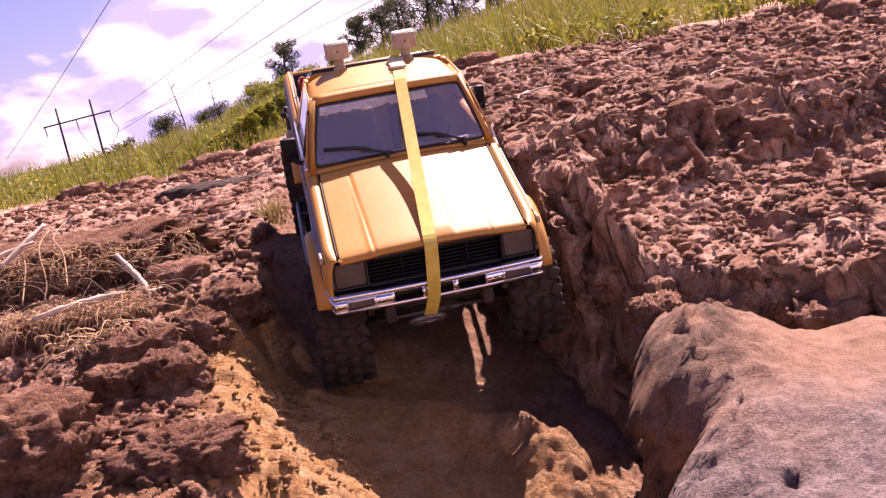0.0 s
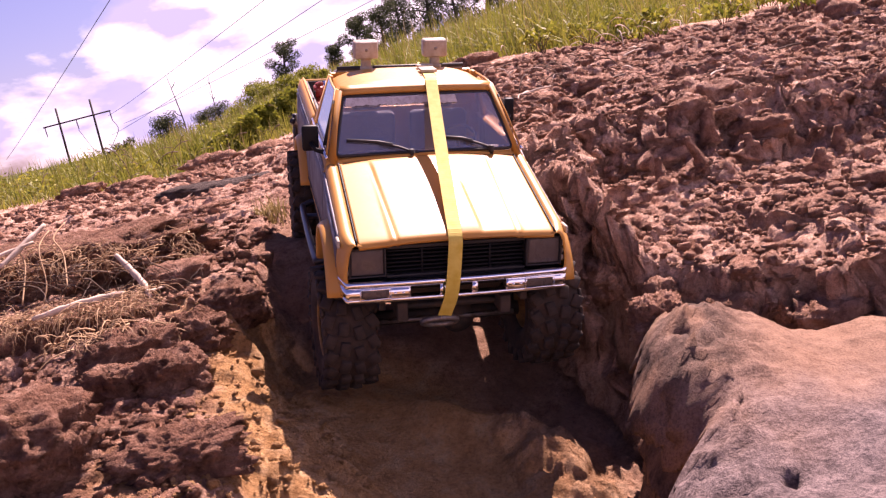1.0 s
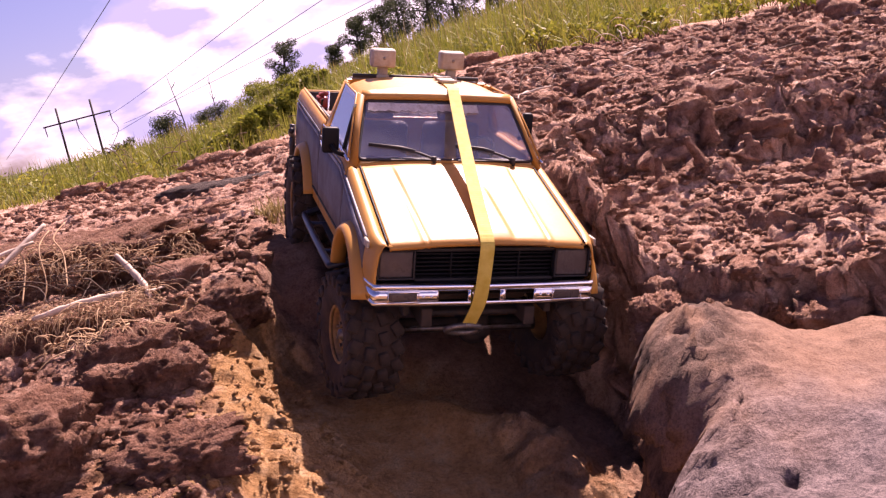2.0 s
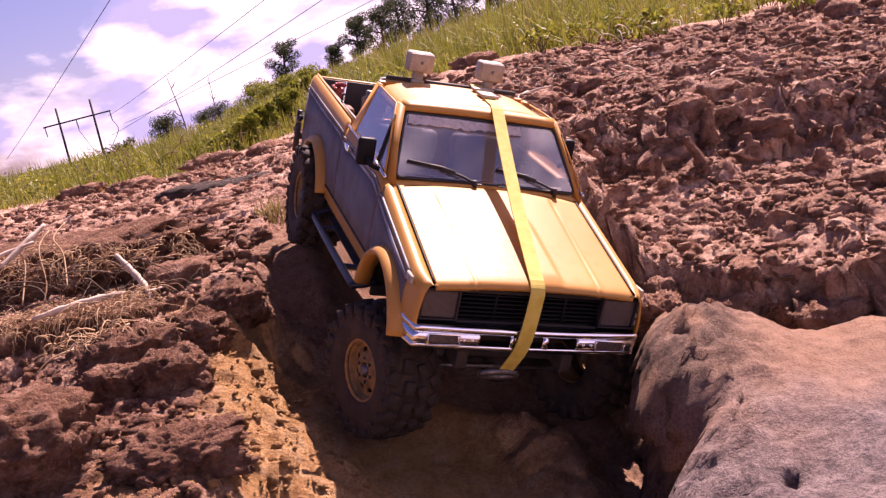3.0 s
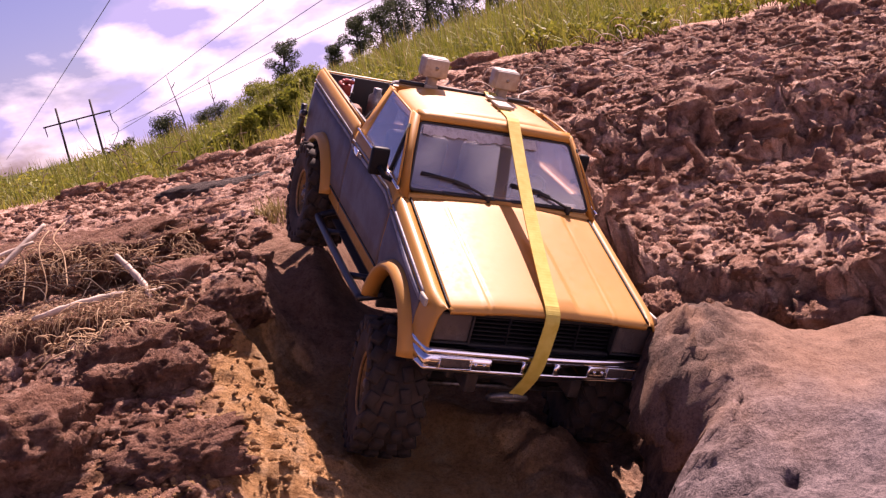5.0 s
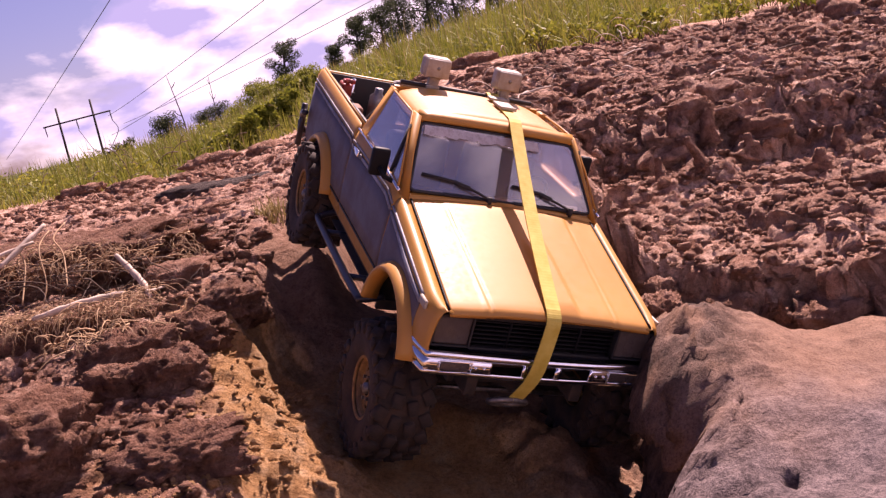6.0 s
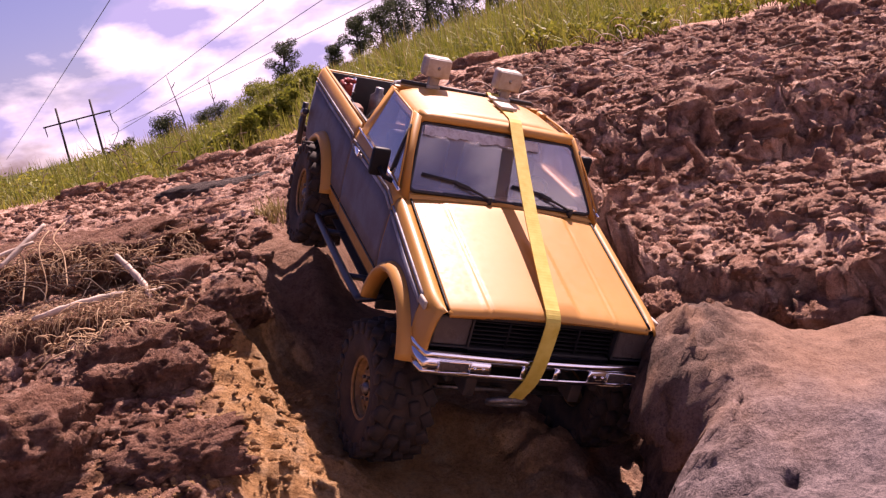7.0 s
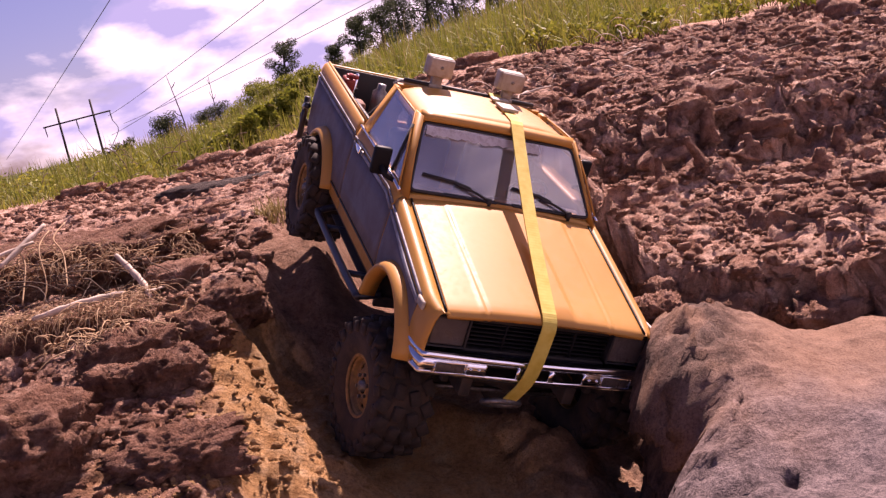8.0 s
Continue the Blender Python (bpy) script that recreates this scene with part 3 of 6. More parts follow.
GRASS = leafy("grass_blades", (0.085, 0.105, 0.012), (0.310, 0.295, 0.048))
STRAW_GRASS = leafy("dry_grass", (0.186, 0.136, 0.050), (0.341, 0.260, 0.112))
LEAF = leafy("dark_leaves", (0.032, 0.044, 0.020), (0.088, 0.100, 0.044))
SHRUB = leafy("shrub_leaves", (0.110, 0.135, 0.014), (0.330, 0.320, 0.046))
BARK = plain("bark", (0.062, 0.046, 0.037), 0.9, grain=0.4, scale=8)
POLE_WOOD = plain("pole_wood", (0.034, 0.025, 0.022), 0.85, grain=0.3, scale=6)
# distance haze is mixed into the wire colour as a lighter violet-grey
WIRE = plain("hazed_wire", (0.136, 0.124, 0.149), 0.6)


def blades(name, xs, ys, zs, hs, ws, lean, mat, seed):
    """Tapered, bent blades of three faces each in one mesh."""
    rng = np.random.RandomState(seed)
    n = len(xs)
    az = rng.uniform(0, 2 * np.pi, n)
    bend = rng.uniform(0, 1, n) ** 1.5 * lean
    ba = rng.uniform(0, 2 * np.pi, n)
    side = np.stack([np.cos(az), np.sin(az), np.zeros(n)], -1)
    bow = np.stack([np.cos(ba), np.sin(ba), np.zeros(n)], -1)
    base = np.stack([xs, ys, zs], -1)
    up = np.array((0, 0, 1.0))
    co = []
    for t, w in ((0.0, 1.0), (0.45, 0.8), (0.8, 0.5)):
        c = base + up * (hs * t * (1 - 0.35 * bend * t))[:, None] + bow * (hs * bend * t * t)[:, None]
        co += [c - side * (ws * w / 2)[:, None], c + side * (ws * w / 2)[:, None]]
    co.append(base + up * (hs * (1 - 0.35 * bend))[:, None] + bow * (hs * bend)[:, None])
    v = np.stack(co, 1).reshape(-1, 3)
    i = (np.arange(n) * 7)[:, None]
    loops = np.concatenate([i + np.array([[0, 1, 3, 2]]), i + np.array([[2, 3, 5, 4]]), i + np.array([[4, 5, 6]])], 1).ravel()
    me = bpy.data.meshes.new(name)
    me.vertices.add(len(v))
    me.vertices.foreach_set("co", v.ravel())
    me.loops.add(len(loops))
    me.loops.foreach_set("vertex_index", loops)
    starts = (np.arange(n) * 11)[:, None] + np.array([[0, 4, 8]])
    me.polygons.add(n * 3)
    me.polygons.foreach_set("loop_start", starts.ravel())
    me.update()
    me.materials.append(mat)
    return new(name, me)


def make_grass():
    rng = np.random.RandomState(3)
    n = 150000
    y = 2.3 * np.exp(rng.uniform(0, 1, n) ** 0.9 * math.log(22))
    x = rng.uniform(-0.62, 0.55, n) * (y + 1.0)
    clump = fbm(x / 0.35, y / 0.35, x * 0 + 1, 3)
    keep = (y > turf_edge(x) + 0.25 * fbm(x / 0.15, y / 0.15, x * 0 + 8, 2)) & (clump + rng.uniform(-0.5, 0.5, n) > -0.35)
    x, y, clump = x[keep], y[keep], clump[keep]
    z = ground_height(x, y)[0]
    edge = step(0.0, 0.8, y - turf_edge(x))
    scale = 0.6 + 0.5 * step(-0.2, 0.15, x / y)
    h = (0.05 + 0.09 * edge) * scale * (1 + 0.7 * clump) * rng.uniform(0.25, 1.5, len(x)) * (1 + 0.05 * y)
    w = 0.0018 + 0.0008 * y * rng.uniform(0.6, 1.2, len(x))
    tagged(blades("grass", x, y, z - 0.005, h, w, 1.5, GRASS, 5), "yellow-green wild grass on the hillside", "grass", kind="stuff")
    pick = rng.uniform(0, 1, len(x)) < 0.12
    tagged(blades("dry_grass", x[pick], y[pick], z[pick] - 0.005, h[pick] * 1.2, w[pick] * 0.6, 0.35, STRAW_GRASS, 6), "dry straw-coloured grass stalks among the green", "grass", kind="stuff")


def crown_mesh(blobs, count, size, rng):
    """Loose leaves scattered through several uneven clumps."""
    c, r = np.array([b[:3] for b in blobs]), np.array([b[3] for b in blobs])
    pick = rng.choice(len(blobs), count, p=r ** 2 / (r ** 2).sum())
    d = rng.normal(size=(count, 3))
    d /= np.linalg.norm(d, axis=1)[:, None]
    rad = r[pick] * rng.uniform(0.15, 1.0, count) ** 0.45 * (1 + 0.25 * fbm(d[:, 0] * 2, d[:, 1] * 2, d[:, 2] * 2 + pick, 2))
    p = c[pick] + d * rad[:, None] * np.array((1, 1, 0.8))
    a = rng.normal(size=(count, 3))
    a /= np.linalg.norm(a, axis=1)[:, None]
    b = np.cross(a, rng.normal(size=(count, 3)))
    b /= np.linalg.norm(b, axis=1)[:, None]
    s = size * rng.uniform(0.6, 1.5, count)[:, None]
    v = np.stack([p - a * s, p + b * s * 0.45, p + a * s, p - b * s * 0.45], 1).reshape(-1, 3)
    return v.tolist(), (np.arange(count * 4).reshape(-1, 4)).tolist()


def make_tree(x, y, h, width, seed, label, mat=None, bare=0.25, leaves=3600):
    rng = np.random.RandomState(seed)
    t = new("tree")
    z = ground_z(x, y)
    t.matrix_basis = pose(x, y, z - 0.03)
    tagged(t, label, "tree")
    top = Vector((rng.uniform(-0.06, 0.06) * h, rng.uniform(-0.06, 0.06) * h, h * 0.93))
    mid = Vector((rng.uniform(-0.05, 0.05) * h, rng.uniform(-0.05, 0.05) * h, h * 0.5))
    limbs = [tube(spline([(0, 0, 0), tuple(mid), tuple(top)], 4), [0.035 * h * (1 - 0.1 * k) for k in range(9)], 8)]
    blobs = [(top.x, top.y, h * 0.86, width * 0.24)]
    for k in range(9):
        f = bare + (0.92 - bare) * (k + 0.5) / 9
        a = k * 2.4 + rng.uniform(-0.4, 0.4)
        reach = width * 0.5 * (1 - 0.55 * f) * rng.uniform(0.65, 1.1)
        base = mid * (f / 0.5) if f < 0.5 else mid.lerp(top, (f - 0.5) / 0.5)
        end = Vector((base.x + reach * math.cos(a), base.y + reach * math.sin(a), h * f + 0.06 * h))
        limbs.append(tube([tuple(base), tuple(base.lerp(end, 0.5) + Vector((0, 0, 0.015 * h))), tuple(end)], [0.014 * h, 0.010 * h, 0.004 * h], 6))
        blobs.append((end.x, end.y, end.z, width * rng.uniform(0.15, 0.24)))
        blobs.append((base.x + 0.5 * (end.x - base.x), base.y + 0.5 * (end.y - base.y), h * f, width * rng.uniform(0.12, 0.2)))
    part("trunk", join(*limbs), BARK, t)
    v, f = crown_mesh(blobs, int(1.7 * leaves), 0.009 * h + 0.013, rng)
    mesh_object("crown", v, f, mat or LEAF, t, smooth=False)
    return t


def make_snag(x, y, h, lean, seed, label):
    rng = random.Random(seed)
    t = new("dead_tree")
    t.matrix_basis = pose(x, y, ground_z(x, y) - 0.05)
    tagged(t, label, "dead tree")
    top = Vector((lean, 0, h))
    pts = spline([(0, 0, 0), (0.3 * lean + 0.03 * h, 0, h * 0.45), tuple(top)], 6)
    part("trunk", tube(pts, [0.013 * h * (1 - 0.07 * k) for k in range(len(pts))], 7), BARK, t)
    for k in range(6):
        f = rng.uniform(0.3, 0.9)
        base = pts[int(f * (len(pts) - 1))]
        a = rng.uniform(0, 6.28)
        l = rng.uniform(0.12, 0.28) * h * (1.2 - f)
        part("branch", tube([base, base + Vector((l * 0.5 * math.cos(a), l * 0.5 * math.sin(a), l * 0.3)), base + Vector((l * math.cos(a), l * math.sin(a), l * 0.9))], [0.006 * h, 0.0045 * h, 0.0025 * h], 5), BARK, t)
    return t


def make_trees():
    def grow(x, y, low, top, width, seed, label, mat=None, leaves=3600):
        g = ground_z(x, y)
        make_tree(x, y, top - g, width, seed, label, mat, max(0.04, (low - g) / (top - g)), leaves)
    dark, bush = "dark green broad-leaved tree beyond the grass", "round dark bush on the grassy rise"
    grow(-7.05, 62.0, 2.3, 4.95, 2.5, 1, "tall thin pine standing out on the ridge", leaves=4200)
    for k, (x, y, low, top, w) in enumerate(((-3.95, 60.0, 2.4, 4.0, 1.7), (-2.35, 60.0, 2.6, 5.45, 2.4), (-1.1, 62.0, 2.8, 5.9, 3.0), (0.4, 64.0, 3.0, 6.7, 3.4), (2.1, 66.0, 3.2, 7.4, 3.8), (4.2, 68.0, 3.4, 7.8, 4.0), (6.4, 70.0, 3.6, 8.3, 4.2), (9.0, 72.0, 3.8, 8.6, 4.4))):
        grow(x, y, low, top, w, 2 + k, dark, leaves=5200)
    grow(-11.05, 45.0, 0.0, 1.6, 1.9, 21, bush)
    grow(-9.35, 45.5, 0.0, 1.45, 1.6, 22, bush)
    grow(-8.65, 45.0, 0.1, 1.62, 1.7, 23, bush)
    grow(-7.75, 50.0, 0.8, 2.4, 1.8, 24, "dark bush behind the shrubs")
    grow(-17.8, 60.0, -0.6, 0.95, 1.9, 25, "small far bush beside the power line")
    shrub = "yellow-green shrub growing at the edge of the grass"
    for k, (x, y, top, w) in enumerate(((-3.65, 24.0, 1.32, 0.95), (-3.0, 22.0, 1.20, 0.85), (-2.45, 20.5, 1.22, 0.75), (-4.35, 25.0, 0.95, 0.9), (-5.2, 26.5, 0.62, 0.9), (-1.75, 18.0, 1.20, 0.7), (-6.2, 28.0, 0.40, 0.9))):
        grow(x, y, ground_z(x, y) + 0.02, top, w, 30 + k, shrub, SHRUB, 3200)
    for k, (x, y, h, w) in enumerate(((-0.49, 3.96, 0.172, 0.137), (-0.57, 3.84, 0.155, 0.122), (-0.63, 3.72, 0.129, 0.129), (-0.71, 3.65, 0.095, 0.116), (-0.59, 5.64, 0.228, 0.163), (-0.82, 3.7, 0.075, 0.128), (-0.6, 6.89, 0.239, 0.179), (-0.94, 3.71, 0.068, 0.128))):
        make_tree(x, y, h, w, 50 + k, shrub, SHRUB, 0.04, 2400)
    make_snag(-10.55, 46.1, 4.3, -0.25, 2, "bare grey dead tree above the bushes")
    make_snag(-9.3, 47.0, 3.3, 0.2, 5, "bare grey dead tree above the bushes")
    make_snag(-13.2, 40.0, 2.6, 0.1, 6, "thin bare dead sapling in the grass")
    make_snag(-25.0, 60.0, 4.6, 0.3, 7, "thin bare dead sapling in the grass")


def make_power_line():
    """An H-frame of two wooden poles with one crossarm, and its conductors."""
    def wood(name, a, b, r0, r1, parent, n=10):
        return part(name, tube([a, tuple((Vector(a) + Vector(b)) / 2), b], [r0, (r0 + r1) / 2, r1], n), POLE_WOOD, parent)
    p = new("power_pole")
    tagged(p, "wooden H-frame power pole with one long crossarm", "power pole")
    for x, y, zt in ((-46.46, 133.0, 7.57), (-41.81, 133.04, 7.81)):
        wood("pole", (x, y, ground_z(x, y) - 0.5), (x, y, zt), 0.19, 0.13, p)
    wood("crossarm", (-48.62, 132.75, 5.38), (-39.4, 132.75, 5.79), 0.11, 0.11, p, 6)
    for x, z in ((-48.4, 5.35), (-44.1, 5.55), (-39.5, 5.75)):
        part("insulator_string", tube([(x, 132.75, z), (x, 132.75, z - 0.5), (x + 0.05, 132.75, z - 1.3)], [0.07, 0.09, 0.06], 6), WIRE, p)
    part("guy_wire", tube([(-44.1, 132.7, 4.2), (-42.6, 132.0, 1.2), (-40.4, 131.0, -0.4)], 0.05, 5), WIRE, p)
    part("jumper_loop", tube(spline([(-39.5, 132.7, 4.6), (-38.9, 132.5, 3.2), (-40.2, 132.6, 1.4), (-40.9, 132.6, 0.8)], 5), 0.05, 5), WIRE, p)
    part("ground_box", box(-41.2, -40.6, 132.2, 132.8, -2.4, 0.6, 0.08), POLE_WOOD, p)
    # conductors run on over the camera to the next frame and away behind
    for far, near, sag in (((-53.4, 132.3, 3.1), (-8.39, 31.17, 4.96), 0.5), ((-38.68, 132.66, 5.56), (-3.76, 31.01, 3.99), 0.7), ((-38.47, 132.24, 3.02), (-2.04, 30.95, 3.62), 0.7), ((-36.32, 132.42, 4.08), (-0.51, 30.89, 3.30), 0.7)):
        a, b = Vector(far), Vector(near)
        d = b - a
        pts = [a + d * t - Vector((0, 0, sag * 4 * t * (1 - t) * 0.15)) for t in np.linspace(-0.25, 1.24, 31)]
        r = [0.007 + 0.00017 * max(5, q.y) for q in pts]
        ob = part("power_line_wire", tube(pts, r, 5), WIRE)
        tagged(ob, "dark overhead power line wire", "wire", "power line wires")


def make_undergrowth():
    """Low leafy growth that fills the grass, as one mesh."""
    rng = np.random.RandomState(9)
    blobs = []
    while len(blobs) < 420:
        y = 2.7 * math.exp(rng.uniform(0, 1.35))
        x = rng.uniform(-0.6, 0.5) * (y + 0.6)
        if y > float(turf_edge(x)) + 0.1 and (rng.uniform() < 0.8 or x < 0):
            r = rng.uniform(0.025, 0.06) * (0.7 + 0.12 * y)
            blobs.append((x, y, ground_z(x, y) + r * rng.uniform(0.4, 1.5), r))
    v, f = crown_mesh(blobs, 26000, 0.007, rng)
    tagged(mesh_object("undergrowth", v, f, SHRUB, smooth=False), "low yellow-green leafy growth among the grass", "plants", kind="stuff")


make_grass()
make_undergrowth()
make_trees()
make_power_line()


# ---- the toy truck; x forward, y to its own left, z up ----
def paint_material():
    m, nt, p = material("orange_paint")
    tc = nt.nodes.new("ShaderNodeTexCoord").outputs["Object"]
    f = noise_tex(nt, tc, 9, 4, 0.5)
    d = noise_tex(nt, tc, 190, 6, 0.7)
    base = ramp(nt, f, [(0.35, (0.46, 0.212, 0.040)), (0.65, (0.50, 0.243, 0.052))])
    dust = ramp(nt, d, [(0.56, (0, 0, 0)), (0.85, (0.40, 0.40, 0.40))])
    nt.links.new(mixed(nt, dust, base, (0.33, 0.21, 0.12)), p.inputs["Base Color"])
    nt.links.new(ramp(nt, d, [(0.35, (0.40, 0.40, 0.40)), (0.75, (0.60, 0.60, 0.60))]), p.inputs["Roughness"])
    p.inputs["Coat Weight"].default_value, p.inputs["Coat Roughness"].default_value = 0.06, 0.25
    p.inputs["Specular IOR Level"].default_value = 0.32
    return m


def dusty(name, col, dirt, rough=0.6, metal=0.0, amount=0.5, scale=90, relief=0.4):
    m, nt, p = material(name)
    tc = nt.nodes.new("ShaderNodeTexCoord").outputs["Object"]
    f = noise_tex(nt, tc, scale, 8, 0.7, 0.3)
    fac = ramp(nt, f, [(0.5 - amount * 0.25, (0, 0, 0)), (0.85 - amount * 0.4, (1, 1, 1))])
    nt.links.new(mixed(nt, fac, col, dirt), p.inputs["Base Color"])
    nt.links.new(ramp(nt, fac, [(0, (rough,) * 3), (1, (0.92,) * 3)]), p.inputs["Roughness"])
    p.inputs["Metallic"].default_value = metal
    bump(nt, p, f, relief, 0.0012)
    return m


# a diffuse share pales the panes in place of reflected sky
def glass_material(name, tint, rough=0.03, haze=0.85):
    m, nt, p = material(name)
    p.inputs["Base Color"].default_value = (*tint, 1)
    p.inputs["Transmission Weight"].default_value = haze
    p.inputs["Roughness"].default_value, p.inputs["IOR"].default_value = rough, 1.7
    p.inputs["Coat Weight"].default_value, p.inputs["Coat IOR"].default_value, p.inputs["Coat Roughness"].default_value = 0.8, 1.8, 0.05
    return m


PAINT = paint_material()
SILVER = dusty("silver_blue_paint", (0.105, 0.088, 0.106), (0.115, 0.088, 0.086), 0.58, 0.0, 0.30, 38, 0.05)
DECAL = dusty("stripe_white", (0.211, 0.211, 0.248), (0.136, 0.093, 0.074), 0.5, 0.0, 0.25)
CHROME = plain("chrome", (0.82, 0.81, 0.84), 0.09, 1.0)
BLACK = dusty("black_plastic", (0.012, 0.011, 0.013), (0.04, 0.03, 0.026), 0.6, 0.0, 0.2)
CHASSIS = dusty("chassis_black", (0.014, 0.012, 0.012), (0.07, 0.045, 0.034), 0.6, 0.0, 0.5)
GLOSS = plain("gloss_black", (0.014, 0.013, 0.022), 0.38)
RUBBER = dusty("muddy_rubber", (0.013, 0.010, 0.009), (0.058, 0.033, 0.022), 0.92, 0.0, 0.6, 55)
RIM = dusty("gold_rim", (0.31, 0.165, 0.046), (0.12, 0.068, 0.040), 0.5, 0.1, 0.45)
STEEL = dusty("worn_steel", (0.260, 0.248, 0.248), (0.124, 0.087, 0.062), 0.38, 0.9, 0.35)
CREAM = dusty("cream_plastic", (0.384, 0.341, 0.285), (0.248, 0.192, 0.143), 0.5, 0.0, 0.3)
LENS = dusty("clouded_lens", (0.081, 0.065, 0.062), (0.056, 0.037, 0.031), 0.25, 0.0, 0.3)
RED = dusty("red_paint", (0.310, 0.022, 0.012), (0.155, 0.074, 0.050), 0.4, 0.0, 0.15)
RUST = dusty("rusty_iron", (0.20, 0.065, 0.028), (0.16, 0.085, 0.050), 0.7, 0.0, 0.35)
BAR = dusty("dusty_grey_tube", (0.130, 0.120, 0.132), (0.10, 0.075, 0.062), 0.5, 0.0, 0.35)
INTERIOR = dusty("cab_interior", (0.031, 0.024, 0.025), (0.062, 0.043, 0.037), 0.8, 0.0, 0.2)
DASH = dusty("dashboard", (0.099, 0.062, 0.053), (0.149, 0.099, 0.074), 0.7, 0.0, 0.3)
GLASS = glass_material("window_glass", (0.66, 0.64, 0.72))
BANNER = dusty("torn_sunstrip", (0.85, 0.80, 0.80), (0.50, 0.42, 0.40), 0.4, 0.0, 0.25, 260, 0.05)
WHITE = dusty("white_fabric", (0.384, 0.360, 0.353), (0.248, 0.198, 0.167), 0.85, 0.0, 0.3)


def strap_material():
    m, nt, p = material("yellow_webbing")
    tc = nt.nodes.new("ShaderNodeTexCoord").outputs["Object"]
    w = nt.nodes.new("ShaderNodeTexWave")
    w.wave_type, w.bands_direction = "BANDS", "Z"
    w.inputs["Scale"].default_value = 330
    nt.links.new(tc, w.inputs["Vector"])
    f = noise_tex(nt, tc, 120, 5, 0.6)
    base = ramp(nt, f, [(0.3, (0.50, 0.36, 0.040)), (0.7, (0.64, 0.51, 0.110))])
    nt.links.new(base, p.inputs["Base Color"])
    p.inputs["Roughness"].default_value = 0.75
    bump(nt, p, w.outputs["Fac"], 0.12, 0.0003)
    return m


STRAP = strap_material()
MATT = plain("mirror_black", (0.008, 0.008, 0.010), 0.55, spec=0.15)


FRONT_ARCH, REAR_ARCH, ARCH_R = (0.152, 0.068), (-0.125, 0.074), 0.049


def side_top(x):
    return float(np.interp(x, (-0.214, -0.04, -0.036, 0.080, 0.100, 0.216), (0.170, 0.166, 0.163, 0.161, 0.1545, 0.1255)))


def side_bottom(x):
    z = 0.086 if x > -0.18 else 0.094
    for ax, az in (FRONT_ARCH, REAR_ARCH):
        if abs(x - ax) < ARCH_R:
            z = max(z, az + math.sqrt(ARCH_R ** 2 - (x - ax) ** 2))
    return z


def side_panel(x0, x1, s, bed=False):
    """A pressed side panel between two stations, from its rolled top edge to its bottom or wheel arch."""
    rings = []
    xs = sorted(set([x0, x1] + [x for x in np.arange(x0 + 0.004, x1 - 0.002, 0.004)] +
                    [ax + k * ARCH_R for ax, _ in (FRONT_ARCH, REAR_ARCH) for k in (-1.001, -0.98, -0.92, 0.92, 0.98, 1.001) if x0 < ax + k * ARCH_R < x1]))
    for x in xs:
        t, b = side_top(x), side_bottom(x)
        nose = max(0.0, (x - 0.195) / 0.021) ** 2 * 0.004
        inner = 0.0735 if bed else 0.0712
        prof = [(inner, t - 0.0005), (0.0770, t), (0.0795, t - 0.0018), (0.0815, t - 0.007), (0.0832, t - 0.45 * (t - b)), (0.0835, t - 0.6 * (t - b)), (0.0822, b + 0.001), (0.0815, b)]
        ins = [(y - 0.0016, z) for y, z in prof[::-1][:-1]] + [(inner, t - 0.0025)]
        rings.append([(x, s * (y - nose), z) for y, z in prof + ins])
    return loft(rings)


def flare(centre, s, start, end):
    cx, cz = centre
    rings = []
    for k in range(29):
        a = radians(start + (end - start) * k / 28)
        d = Vector((math.cos(a), 0, math.sin(a)))
        o = Vector((cx, 0, cz))
        r = ARCH_R
        prof = [(r - 0.0015, 0.0800), (r - 0.001, 0.0895), (r + 0.0004, 0.0912), (r + 0.0025, 0.0914), (r + 0.0052, 0.0885), (r + 0.0072, 0.0825), (r + 0.0060, 0.0805)]
        rings.append([o + d * rr + Vector((0, s * yy, 0)) for rr, yy in prof])
    return loft(rings)


def side_skin(x0, x1, za, zb, s, off=0.0008):
    """A thin inlay that follows the side between two height lines za(x), zb(x)."""
    rings = []
    for x in np.linspace(x0, x1, max(6, int((x1 - x0) / 0.005))):
        t, b = side_top(x), side_bottom(x)
        ring = []
        lo, hi = max(za(x), b + 0.0005), zb(x)
        hi = max(hi, lo + 0.0006)
        for z in np.linspace(lo, hi, 5):
            y = float(np.interp(z, (b, b + 0.001, t - 0.6 * (t - b), t - 0.45 * (t - b), t - 0.007, t - 0.0018, t), (0.0815, 0.0822, 0.0835, 0.0832, 0.0815, 0.0795, 0.077)))
            ring.append((z, y))
        nose = max(0.0, (x - 0.195) / 0.021) ** 2 * 0.004
        rings.append([(x, s * (y - nose + off), z) for z, y in ring] + [(x, s * (y - nose - 0.0005), z) for z, y in ring[::-1]])
    return loft(rings)


def stripe_z(x):
    return side_top(x) - float(np.interp(x, (-0.21, -0.04, 0.10, 0.20), (0.0125, 0.0115, 0.0085, 0.0070)))


